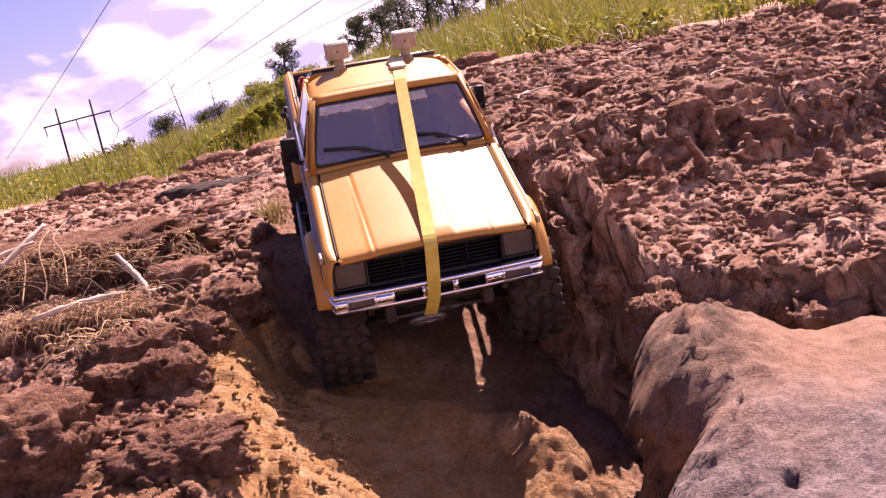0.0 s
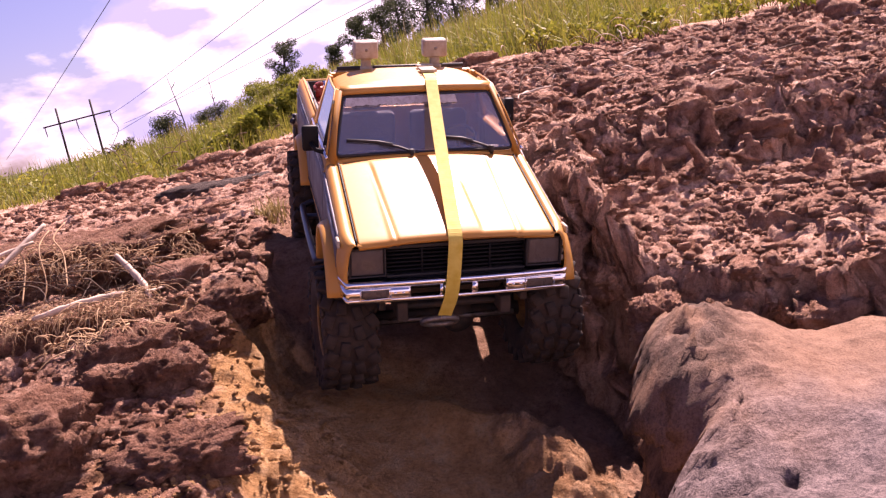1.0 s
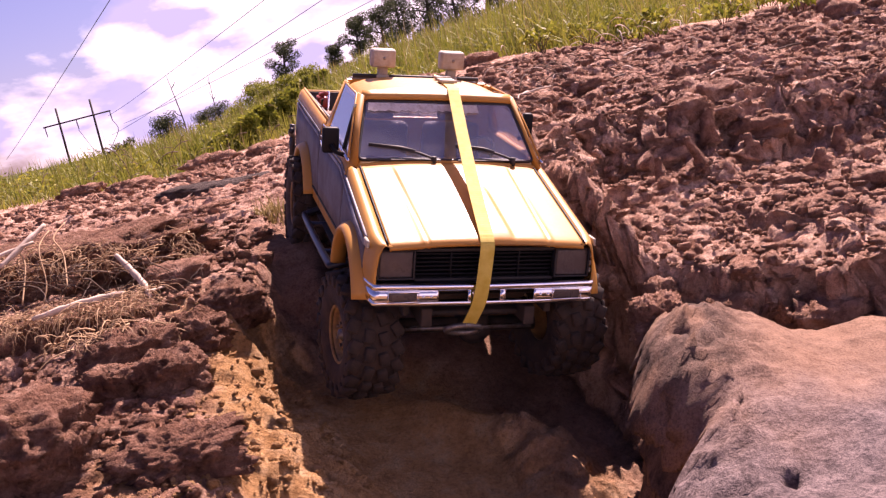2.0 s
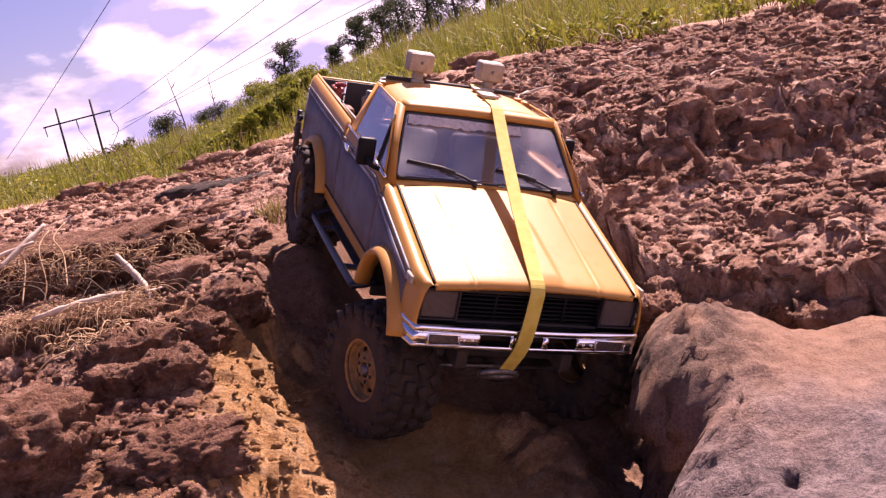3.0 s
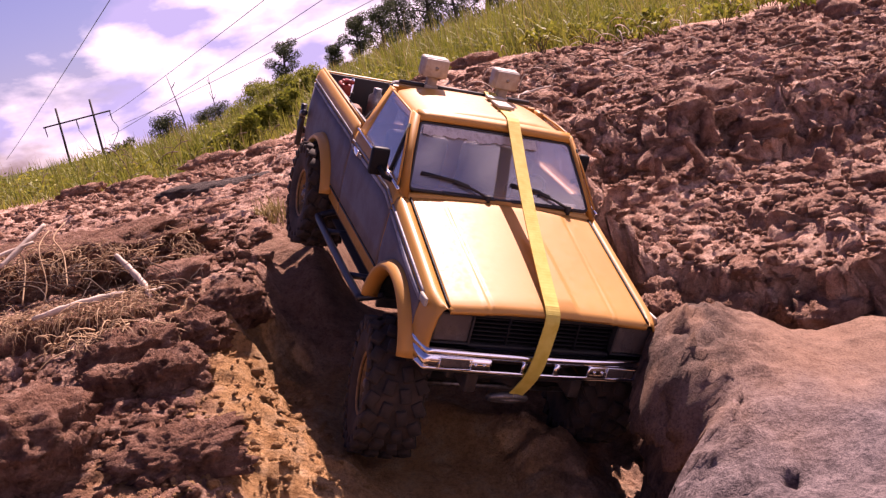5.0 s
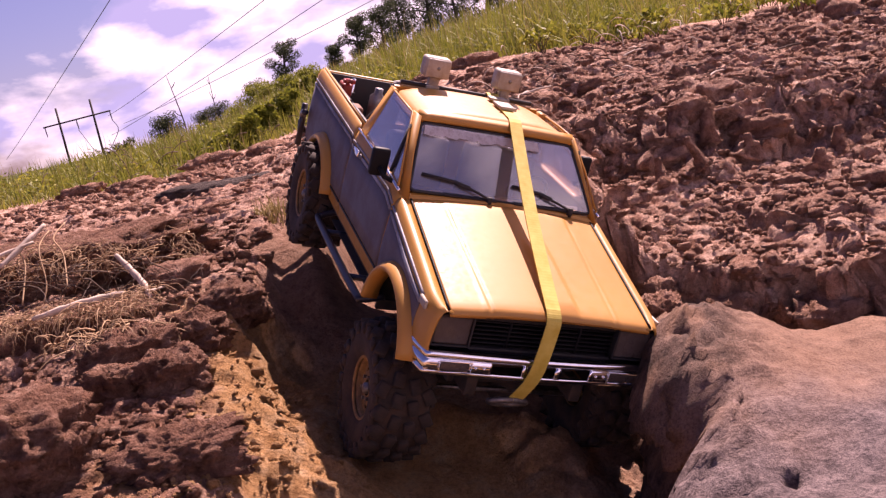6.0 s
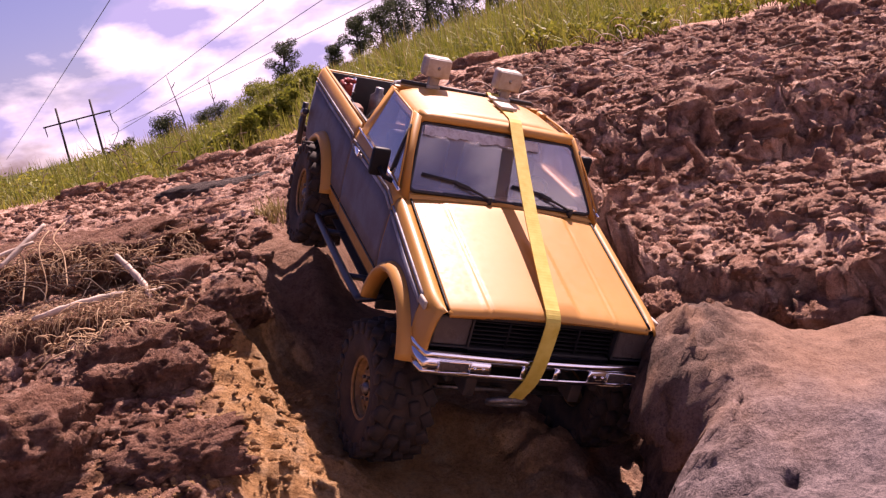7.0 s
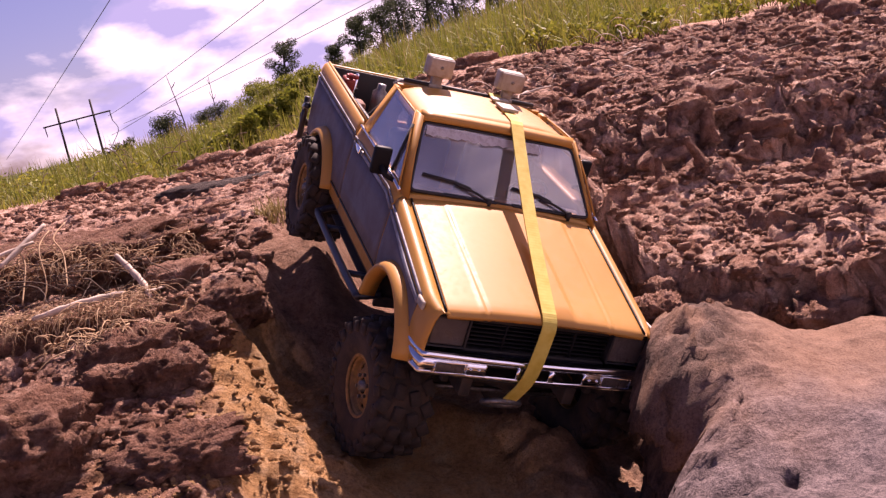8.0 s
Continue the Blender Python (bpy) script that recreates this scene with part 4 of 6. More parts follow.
def tyre_mesh():
    prof = [(0.0215, -0.0165), (0.026, -0.0195), (0.036, -0.0210), (0.0435, -0.0198), (0.0462, -0.0175), (0.0472, -0.010), (0.0475, 0.0)]
    prof = prof + [(r, -y) for r, y in prof[-2::-1]]
    prof += [(0.0212, 0.012), (0.0212, -0.012)]
    n = 56
    rings = []
    for k in range(n):
        a = 2 * math.pi * k / n
        rings.append([(r * math.cos(a), y, r * math.sin(a)) for r, y in prof])
    body = loft(rings + [rings[0]], True, False)
    bmesh.ops.remove_doubles(body, verts=body.verts, dist=1e-6)
    bmesh.ops.scale(body, verts=body.verts, vec=(0.95, 0.95, 0.95))
    return body


def tread_places():
    """Kind and place of each tread block round a tyre."""
    rnd = random.Random(4)
    rows = ((-0.0165, 0.0465, 0.5, "edge_block"), (-0.0058, 0.0485, 0.22, "tread_block"), (0.0058, 0.0485, -0.22, "tread_block"), (0.0165, 0.0465, -0.5, "edge_block"))
    for k in range(20):
        for row, (y, r0, tilt, kind) in enumerate(rows):
            a = 2 * math.pi * (k + 0.5 * (row % 2) + 0.25 * (row // 2)) / 20 + rnd.uniform(-0.02, 0.02)
            r0 += rnd.uniform(-0.0003, 0.0003)
            yield kind, Matrix.Rotation(-a, 4, "Y") @ Matrix.Translation((0.95 * r0, 0.95 * y, 0)) @ Matrix.Rotation(radians(90), 4, "Y") @ Matrix.Rotation(tilt, 4, "Z")
        for y in (-0.0205, 0.0205):
            a = 2 * math.pi * (k + 0.2) / 20
            yield "side_block", Matrix.Rotation(-a, 4, "Y") @ Matrix.Translation((0.95 * 0.0425, 0.95 * y, 0)) @ Matrix.Rotation(radians(90), 4, "Y")


def rim_mesh():
    """A dished steel wheel with round holes; its outer face looks along +y."""
    n, holes = 80, 8
    bm = bmesh.new()
    prof = [(0.0205, -0.013), (0.0215, 0.0130), (0.0205, 0.0145), (0.0190, 0.0132), (0.0182, 0.0108)]
    rings = []
    for k in range(n):
        a = 2 * math.pi * k / n
        rings.append([(r * math.cos(a), y, r * math.sin(a)) for r, y in prof])
    rows = [[bm.verts.new(p) for p in r] for r in rings]
    for k in range(n):
        a, b = rows[k], rows[(k + 1) % n]
        for i in range(len(prof) - 1):
            bm.faces.new((a[i], a[i + 1], b[i + 1], b[i]))
    # the disc, with gaps for the holes
    rad = (0.0182, 0.0158, 0.0128, 0.0102, 0.0055)
    dy = (0.0108, 0.0104, 0.0112, 0.0124, 0.0128)
    disc = [[bm.verts.new((r * math.cos(2 * math.pi * k / n), y, r * math.sin(2 * math.pi * k / n))) for r, y in zip(rad, dy)] for k in range(n)]
    for k in range(n):
        a, b = disc[k], disc[(k + 1) % n]
        for i in range(4):
            if i in (1,) and (k % (n // holes)) in (2, 3, 4, 5, 6):
                continue
            bm.faces.new((a[i], a[i + 1], b[i + 1], b[i]))
    bmesh.ops.remove_doubles(bm, verts=bm.verts, dist=1e-5)
    geom = bmesh.ops.solidify(bm, geom=list(bm.faces), thickness=0.0010)
    bmesh.ops.recalc_face_normals(bm, faces=bm.faces)
    return bm


WHEEL_MESH = {}


def make_wheel(parent, flip):
    """A wheel part with its tyre, bead ring, hub and nuts below it; its outer face looks along +y, or -y if flipped."""
    if not WHEEL_MESH:
        t = part("tyre", tyre_mesh(), RUBBER)
        r = part("wheel", rim_mesh(), RIM, smooth=False)
        bm = loft([[((0.0216 + rr) * math.cos(a), 0.0150 + yy, (0.0216 + rr) * math.sin(a)) for rr, yy in ((-0.0018, 0.0), (0.0014, -0.0004), (0.0018, 0.0010), (0.0, 0.0018), (-0.0018, 0.0012))]
                   for a in (2 * math.pi * k / 60 for k in range(61))], True, False)
        bmesh.ops.remove_doubles(bm, verts=bm.verts, dist=1e-6)
        g = part("bead_ring", bm, RIM)
        h = part("hub", join(tube([(0, 0.006, 0), (0, 0.0125, 0), (0, 0.0150, 0), (0, 0.0158, 0)], [0.0044, 0.0042, 0.0034, 0.002], 16)), STEEL)
        u = part("nut", tube([(0, 0.0115, 0), (0, 0.0145, 0)], 0.0013, 6), STEEL, smooth=False)
        e = part("edge_block", box(-0.0049, 0.0049, -0.0040, 0.0040, -0.0038, 0.0025, 0.0007, 1), RUBBER)
        d = part("tread_block", box(-0.0049, 0.0049, -0.0036, 0.0036, -0.0038, 0.0025, 0.0007, 1), RUBBER)
        q = part("side_block", box(-0.0033, 0.0033, -0.0012, 0.0012, -0.0038, 0.0038, 0.0006, 1), RUBBER)
        for key, ob in (("tyre", t), ("wheel", r), ("bead_ring", g), ("hub", h), ("nut", u), ("edge_block", e), ("tread_block", d), ("side_block", q)):
            WHEEL_MESH[key] = ob.data
            bpy.data.objects.remove(ob)
        turned = WHEEL_MESH["wheel"].copy()
        turned.transform(Matrix.Rotation(math.pi, 4, "Z"))
        WHEEL_MESH["wheel_turned"] = turned
    w = new("wheel", WHEEL_MESH["wheel_turned" if flip else "wheel"])
    w.parent = parent
    for key, label in (("tyre", "mud-caked black off-road tyre"), ("bead_ring", "gold bead ring"), ("hub", "steel hub")):
        o = new(key, WHEEL_MESH[key])
        o.parent = w
        o["label"] = label
        o.matrix_basis = pose(0, 0, 0, 0, 0, 180 if flip else 0)
    for k in range(6):
        o = new("nut", WHEEL_MESH["nut"])
        o.parent = w
        a = math.pi * k / 3
        o.matrix_basis = pose(0, 0, 0, 0, 0, 180 if flip else 0) @ pose(0.0082 * math.cos(a), 0, 0.0082 * math.sin(a))
    for key, m in tread_places():
        o = new(key, WHEEL_MESH[key])
        o.parent = w
        o.matrix_basis = pose(0, 0, 0, 0, 0, 180 if flip else 0) @ m
    w["label"] = "gold steel wheel with round holes"
    return w


def roof_mesh():
    rings = []
    for i in range(15):
        u = i / 14
        x = 0.0545 - 0.0775 * u
        edge = max(0, 1 - u / 0.10) ** 2 + max(0, (u - 0.90) / 0.10) ** 2
        half = 0.0672 - 0.001 * u - 0.004 * edge
        zt = 0.2085 - 0.0045 * edge - 0.0010 * (1 - u)
        top, n = [], 15
        for k in range(n):
            v = -1 + 2 * k / (n - 1)
            y = half * math.copysign(abs(v) ** 0.85, v)
            z = zt + 0.0012 - 0.0085 * abs(v) ** 4 - 0.0020 * v * v
            top.append((x, y, z))
        low = [(x + (0.0008 if u < 0.1 else 0), y * 0.985, z - 0.0022) for _, y, z in top[::-1]]
        rings.append(top + low)
    return loft(rings)


def hood_mesh():
    rings = []
    for i in range(25):
        u = i / 24
        x = 0.1005 + (0.2165 - 0.1005) * u
        z0 = side_top(x) + 0.0003
        ring = []
        for k in range(121):
            v = -1 + 2 * k / 120
            y = v * (0.0698 - 0.0004 * u)
            z = z0 + 0.0032 * (1 - v * v)
            z += 0.0007 * float(step(0.70, 0.64, abs(v)) if abs(v) > 0.6 else 1) * float(step(0.0, 0.06, u))
            # a raised blister beside the middle
            z -= 0.0007 * math.exp(-((abs(y) - 0.047 + 0.004 * u) / 0.0011) ** 2) * float(step(0.04, 0.12, u))
            z += 0.0016 * float(step(0.010, 0.006, abs(y - 0.009)) * step(0.30, 0.45, u) * step(0.97, 0.93, u))
            if u > 0.93:
                z -= 0.0016 * ((u - 0.93) / 0.07) ** 2
            ring.append((x + 0.0030 * (1 - v * v) * u, y, z))
        low = [(px, py, pz - 0.0022) for px, py, pz in ring[::-1]]
        rings.append(ring + low)
    return loft(rings)


BUMPER_TOP = 0.0990


def bumper_z(z):
    return BUMPER_TOP - (BUMPER_TOP - z) * 0.8


def bumper_mesh():
    """Pressed chrome bumper with wrapped ends and three slots, as a ring of bars round the slots."""
    def section(y):
        a = abs(y)
        if a <= 0.079:
            return 0.2195 - 0.0025 * (a / 0.079) ** 2
        return 0.217 - (a - 0.079) / 0.0058 * 0.022
    ys = sorted(set([-0.0848, -0.0835, -0.0815, -0.0795, 0.0795, 0.0815, 0.0835, 0.0848] + list(np.linspace(-0.078, 0.078, 53)) + [s * v for s in (-1, 1) for v in (0.0345, 0.0135, 0.0095)]))

    def bar(prof, y0=-1, y1=1):
        rings = []
        for y in ys:
            if y0 <= y <= y1:
                x = section(y)
                rings.append([(x + dx, y, z) for dx, z in prof])
        return loft(rings)
    top = bar([(-0.006, 0.0985), (-0.001, 0.0990), (0.0020, 0.0978), (0.0016, 0.0955), (0.0002, 0.0925), (-0.002, 0.0922), (-0.004, 0.0955)])
    low = bar([(-0.002, 0.0832), (0.0006, 0.0828), (0.0002, 0.0806), (-0.0006, 0.0790), (-0.003, 0.0785), (-0.0045, 0.0805)])
    webs = [bar([(-0.0015, 0.0925), (0.0004, 0.0925), (0.0004, 0.0828), (-0.0015, 0.0828)], a, b) for a, b in ((-1, -0.0344), (-0.0136, -0.0094), (0.0094, 0.0136), (0.0344, 1))]
    bm = join(top, low, *webs)
    bmesh.ops.transform(bm, matrix=Matrix.Translation((0, 0, BUMPER_TOP * 0.2)) @ Matrix.Diagonal((1, 1, 0.8, 1)), verts=bm.verts)
    return bm


def make_truck():
    truck = new("toy_truck")
    tagged(truck, "orange and silver toy pickup truck with muddy tyres", "toy truck")
    # pressed panels
    part("hood", hood_mesh(), PAINT, truck)
    for s in (-1, 1):
        part("front_fender", side_panel(0.0995, 0.2160, s), PAINT, truck)
        door = part("door", side_panel(-0.0350, 0.0985, s), PAINT, truck)
        part("bed_side", side_panel(-0.2140, -0.0360, s, True), PAINT, truck)
        for c in (FRONT_ARCH, REAR_ARCH):
            part("fender_flare", flare(c, s, 17 if c is FRONT_ARCH else 18, 167 if c is FRONT_ARCH else 172), PAINT, truck, "matt orange wheel-arch flare")
        lo = lambda x: 0.1005
        hi = lambda x: stripe_z(x) - 0.0035
        for a, b in ((-0.2120, -0.0370), (-0.0340, 0.0975), (0.1005, 0.1950)):
            part("side_panel_inlay", side_skin(a, b, lo, hi, s), SILVER, truck, "silver-blue lower side panel")
            part("trim_strip", side_skin(a, b, lambda x: stripe_z(x) - 0.0036, lambda x: stripe_z(x) - 0.0012, s, 0.0014), DECAL, truck, "pale trim strip")
            part("trim_strip", side_skin(a, b, lambda x: stripe_z(x) + 0.0012, lambda x: stripe_z(x) + 0.0024, s, 0.0012), DECAL, truck, "pale trim strip")
            if b < 0.15:
                part("trim_strip", side_skin(a, b, lambda x: 0.0975, lambda x: 0.0990, s, 0.0012), BLACK, truck, "dark sill line")
        # the shade in the hood gap is drawn as a thin black tube
        part("hood_gap_line", tube([(x, s * 0.0705, side_top(x) + 0.0004) for x in np.linspace(0.1010, 0.2150, 20)], 0.0007, 6), MATT, truck, "black line for the shaded gap beside the hood")
        # door furniture
        hz = 0.1500
        part("door_handle", box(-0.020, -0.006, min(s * 0.0822, s * 0.0850), max(s * 0.0822, s * 0.0850), hz - 0.0025, hz + 0.0025, 0.0008), CHROME, door)
        part("keyhole_plate", box(-0.003, 0.002, min(s * 0.0822, s * 0.0842), max(s * 0.0822, s * 0.0842), hz - 0.0018, hz + 0.0018, 0.0006), STEEL, door)
        # the mirror on the truck's left is folded in against its pillar
        ox, oy, oz = (0.0, 0.0895, 0.0) if s < 0 else (-0.018, 0.0790, 0.012)
        arm = tube([(0.080 + ox, s * (oy - 0.010), 0.159 + oz), (0.078 + ox, s * (oy - 0.0035), 0.161 + oz), (0.074 + ox, s * oy, 0.166 + oz)], 0.0019, 8)
        m = part("mirror", join(arm, box(0.0675 + ox, 0.0740 + ox, s * oy - (0.0066 if s < 0 else 0.0044), s * oy + (0.0066 if s < 0 else 0.0044), 0.1590 + oz, 0.1795 + oz, 0.002)), MATT, truck, "black door mirror")
        part("mirror_glass", box(0.0668 + ox, 0.0676 + ox, s * oy - (0.0054 if s < 0 else 0.0036), s * oy + (0.0054 if s < 0 else 0.0036), 0.1605 + oz, 0.1780 + oz, 0.0003), CHROME, m)
        # pillars
        part("front_pillar", loft([[(0.1035, s * 0.0735, 0.1545), (0.0960, s * 0.0778, 0.1560), (0.0900, s * 0.0775, 0.1580), (0.0965, s * 0.0705, 0.1560)],
                                   [(0.0780, s * 0.0688, 0.1802), (0.0710, s * 0.0715, 0.1806), (0.0670, s * 0.0707, 0.1812), (0.0740, s * 0.0660, 0.1795)],
                                   [(0.0560, s * 0.0618, 0.2030), (0.0500, s * 0.0655, 0.2035), (0.0455, s * 0.0650, 0.2040), (0.0520, s * 0.0595, 0.2020)]]), PAINT, truck)
        part("rear_pillar", loft([[(-0.0190, s * 0.0785, 0.1615), (-0.0350, s * 0.0785, 0.1615), (-0.0350, s * 0.0745, 0.1615), (-0.0190, s * 0.0745, 0.1615)],
                                  [(-0.0085, s * 0.0655, 0.2050), (-0.0215, s * 0.0650, 0.2050), (-0.0215, s * 0.0615, 0.2040), (-0.0085, s * 0.0615, 0.2040)]]), PAINT, truck)
        part("drip_rail", tube([(0.0915, s * 0.0785, 0.1600), (0.0690, s * 0.0722, 0.1835), (0.0475, s * 0.0660, 0.2028), (0.0200, s * 0.0662, 0.2036), (-0.0200, s * 0.0648, 0.2040)], 0.0008, 8), PAINT, truck)
        part("belt_moulding", tube([(0.0960, s * 0.0790, 0.1580), (0.0600, s * 0.0797, 0.1615), (-0.0340, s * 0.0797, 0.1632)], 0.0012, 8), CHROME, truck, "bright belt moulding")
        part("vent_divider", tube([(0.0660, s * 0.0783, 0.1615), (0.0570, s * 0.0683, 0.1960)], 0.0012, 8), BLACK, truck)
        g = [(0.0885, s * 0.0772, 0.1605), (-0.0185, s * 0.0772, 0.1622), (-0.0095, s * 0.0655, 0.2035), (0.0490, s * 0.0655, 0.2020)]
        w = part("side_window", plate(g, 0.0008), GLASS, truck, "side window, paled for reflected sky", smooth=False)
        w.visible_shadow = False
        # marker, corner lamps, slider
        part("side_marker", box(0.194, 0.206, s * 0.0822 - 0.0012, s * 0.0822 + 0.0012, 0.1205, 0.1262, 0.0011), CREAM, truck, "pale oval side marker lamp")
        for k in range(3):
            part("corner_lamp", box(0.2085, 0.2125, s * 0.0772 - 0.0012, s * 0.0772 + 0.0012, 0.1030 + 0.0055 * k, 0.1070 + 0.0055 * k, 0.0005), CREAM, truck)
        hl = part("headlight", box(0.2040, 0.2120, s * 0.0635 - 0.0118, s * 0.0635 + 0.0118, 0.1015, 0.1205, 0.0014), LENS, truck, "square clouded headlight")
        part("headlight_bezel", join(box(0.2045, 0.2130, s * 0.0635 - 0.0132, s * 0.0635 - 0.0118, 0.1003, 0.1217, 0.0004), box(0.2045, 0.2130, s * 0.0635 + 0.0118, s * 0.0635 + 0.0132, 0.1003, 0.1217, 0.0004),
                                     box(0.2045, 0.2130, s * 0.0635 - 0.0132, s * 0.0635 + 0.0132, 0.1205, 0.1217, 0.0004), box(0.2045, 0.2130, s * 0.0635 - 0.0132, s * 0.0635 + 0.0132, 0.1003, 0.1015, 0.0004)), BLACK, hl)
        part("rock_slider", join(tube(spline([(-0.068, s * 0.074, 0.078), (-0.066, s * 0.088, 0.0735), (-0.050, s * 0.0915, 0.0725), (0.085, s * 0.0915, 0.0745), (0.100, s * 0.088, 0.0755), (0.102, s * 0.074, 0.080)], 4), 0.0030, 10),
                                 tube([(-0.030, s * 0.05, 0.072), (-0.030, s * 0.090, 0.073)], 0.0025, 8), tube([(0.06, s * 0.05, 0.072), (0.06, s * 0.090, 0.0742)], 0.0025, 8)), GLOSS, truck, "black tube rock slider")
        # the plate also blocks sun that would pass under the sill
        part("step_plate", box(-0.060, 0.096, min(s * 0.042, s * 0.0800), max(s * 0.042, s * 0.0800), 0.0725, 0.0740, 0.0005), CHASSIS, truck, "dusty black step plate")
        part("frame_rail", box(-0.205, 0.205, s * 0.038 - 0.004, s * 0.038 + 0.004, 0.062, 0.076, 0.001), CHASSIS, truck)
        part("sill", box(-0.070, 0.100, min(s * 0.074, s * 0.0805), max(s * 0.074, s * 0.0805), 0.082, 0.090, 0.002), CHASSIS, truck)
        for cx in (FRONT_ARCH[0], REAR_ARCH[0]):
            # the upper plate of each well is added to shut out sun
            part("wheel_well", join(box(cx - 0.05, cx + 0.05, min(s * 0.050, s * 0.055), max(s * 0.050, s * 0.055), 0.070, 0.1235, 0.001), box(cx - 0.05, cx + 0.05, min(s * 0.055, s * 0.080), max(s * 0.055, s * 0.080), 0.1205 if cx > 0 else 0.1245, 0.1235 if cx > 0 else 0.1275, 0.001)), CHASSIS, truck)
            part("shock_absorber", join(tube([(cx - 0.012, s * 0.058, 0.045), (cx - 0.006, s * 0.054, 0.078)], 0.0034, 10), tube([(cx - 0.006, s * 0.054, 0.078), (cx - 0.002, s * 0.052, 0.108)], 0.0055, 12)), STEEL, truck)
    # cowl below the windscreen with its air slots
    cowl = loft([[(0.0875, y, 0.1575 - 0.012 * (y / 0.0775) ** 4 * 0 + 0.0018 * (1 - (y / 0.0765) ** 2)), (0.1000, y, 0.1550 + 0.0040 * (1 - (y / 0.0765) ** 2)), (0.1000, y, 0.150), (0.0875, y, 0.150)] for y in np.linspace(-0.0765, 0.0765, 25)])
    c = part("cowl", cowl, PAINT, truck)
    for y0, y1 in ((-0.046, -0.006), (0.008, 0.050)):
        for x in (0.0945, 0.0975):
            part("air_slot", plate([(x - 0.0009, y0, 0.1602 - (x - 0.0945) * 0.15), (x + 0.0009, y0, 0.1600 - (x - 0.0945) * 0.15), (x + 0.0009, y1, 0.1600 - (x - 0.0945) * 0.15), (x - 0.0009, y1, 0.1602 - (x - 0.0945) * 0.15)], 0.0008), BLACK, c, smooth=False)
    for y0, y1, yt in ((-0.012, -0.062, 0), (0.053, 0.008, 0)):
        arm = tube(spline([(0.0985, y0, 0.1605), (0.0945, y0 - 0.010, 0.1640), (0.0905, (y0 + y1) / 2, 0.1668)], 4), 0.0010, 6)
        blade = tube([(0.0925, y0 - 0.014, 0.1655), (0.0895, (y0 + y1) / 2, 0.1675), (0.0870, y1, 0.1695)], 0.0013, 6)
        part("wiper", join(arm, blade, tube([(0.0985, y0, 0.156), (0.0985, y0, 0.1625)], 0.0022, 8)), BLACK, truck, "black windscreen wiper")
    # windscreen
    ws = rounded([(0.0955, -0.0715, 0.1590), (0.0955, 0.0715, 0.1590), (0.0560, 0.0605, 0.1985), (0.0560, -0.0605, 0.1985)], 0.08)
    w = part("windscreen", plate(ws, 0.0009), GLASS, truck, "tinted windscreen, paled for reflected sky", smooth=False)
    w.visible_shadow = False
    rim = [Vector(p) for p in ws] + [Vector(ws[0])]
    part("windscreen_seal", tube(rim, 0.0013, 6, False), BLACK, w)
    # torn pale sunstrip with the remains of unreadable lettering
    n = Vector((0.040, 0, 0.0395)).normalized() * 0.0019
    edge_t, edge_b, rnd = [], [], random.Random(11)
    for k in range(34):
        u = k / 33
        y = -0.0585 + u * 0.090
        d = 0.0062 + rnd.uniform(-0.0012, 0.0014)
        a, b = 0.0030, 0.0044 + d
        edge_t.append(Vector((0.0560 + a * 0.70, y, 0.1985 - a * 0.70)) + n)
        edge_b.append(Vector((0.0560 + b * 0.70, y * 1.02, 0.1985 - b * 0.70)) + n)
    bm = bmesh.new()
    a = [bm.verts.new(v) for v in edge_t]
    b = [bm.verts.new(v) for v in edge_b]
    for i in range(33):
        bm.faces.new((a[i], b[i], b[i + 1], a[i + 1]))
    bmesh.ops.solidify(bm, geom=list(bm.faces), thickness=0.0003)
    strip = part("sunstrip", bm, BANNER, w, "torn pale sunstrip", smooth=False)
    part("roof", roof_mesh(), PAINT, truck)
    part("windscreen_header", loft([[(0.0575, y, 0.2000 + 0.002 * (1 - (y / 0.0625) ** 2)), (0.0505, y, 0.2062 + 0.0012 * (1 - (y / 0.0625) ** 2)), (0.0470, y, 0.2040), (0.0530, y, 0.1985)] for y in np.linspace(-0.0625, 0.0625, 15)]), PAINT, truck)
    # cab back with its window
    back = [box(-0.0355, -0.0325, -0.075, 0.075, 0.100, 0.172, 0.0008)]
    for s in (-1, 1):
        back.append(plate([(-0.0345, s * 0.0745, 0.170), (-0.0345, s * 0.052, 0.170), (-0.0235, s * 0.050, 0.2045), (-0.0235, s * 0.0625, 0.2045)], 0.0022))
    back.append(plate([(-0.0255, -0.0625, 0.1985), (-0.0255, 0.0625, 0.1985), (-0.0230, 0.0625, 0.2055), (-0.0230, -0.0625, 0.2055)], 0.0022))
    part("cab_back", join(*back), PAINT, truck, smooth=False)
    w = part("rear_window", plate([(-0.0342, -0.0525, 0.1715), (-0.0342, 0.0525, 0.1715), (-0.0250, 0.0510, 0.1990), (-0.0250, -0.0510, 0.1990)], 0.0007), GLASS, truck, smooth=False)
    w.visible_shadow = False
    # inside of the cab
    part("cab_floor", box(-0.032, 0.096, -0.072, 0.072, 0.104, 0.110, 0.001), INTERIOR, truck)
    part("dashboard", loft([[(0.0940, y, 0.1545), (0.0800, y, 0.1585), (0.0720, y, 0.1560), (0.0700, y, 0.1350), (0.0940, y, 0.1300)] for y in np.linspace(-0.068, 0.068, 9)]), DASH, truck, "dusty brown dashboard")
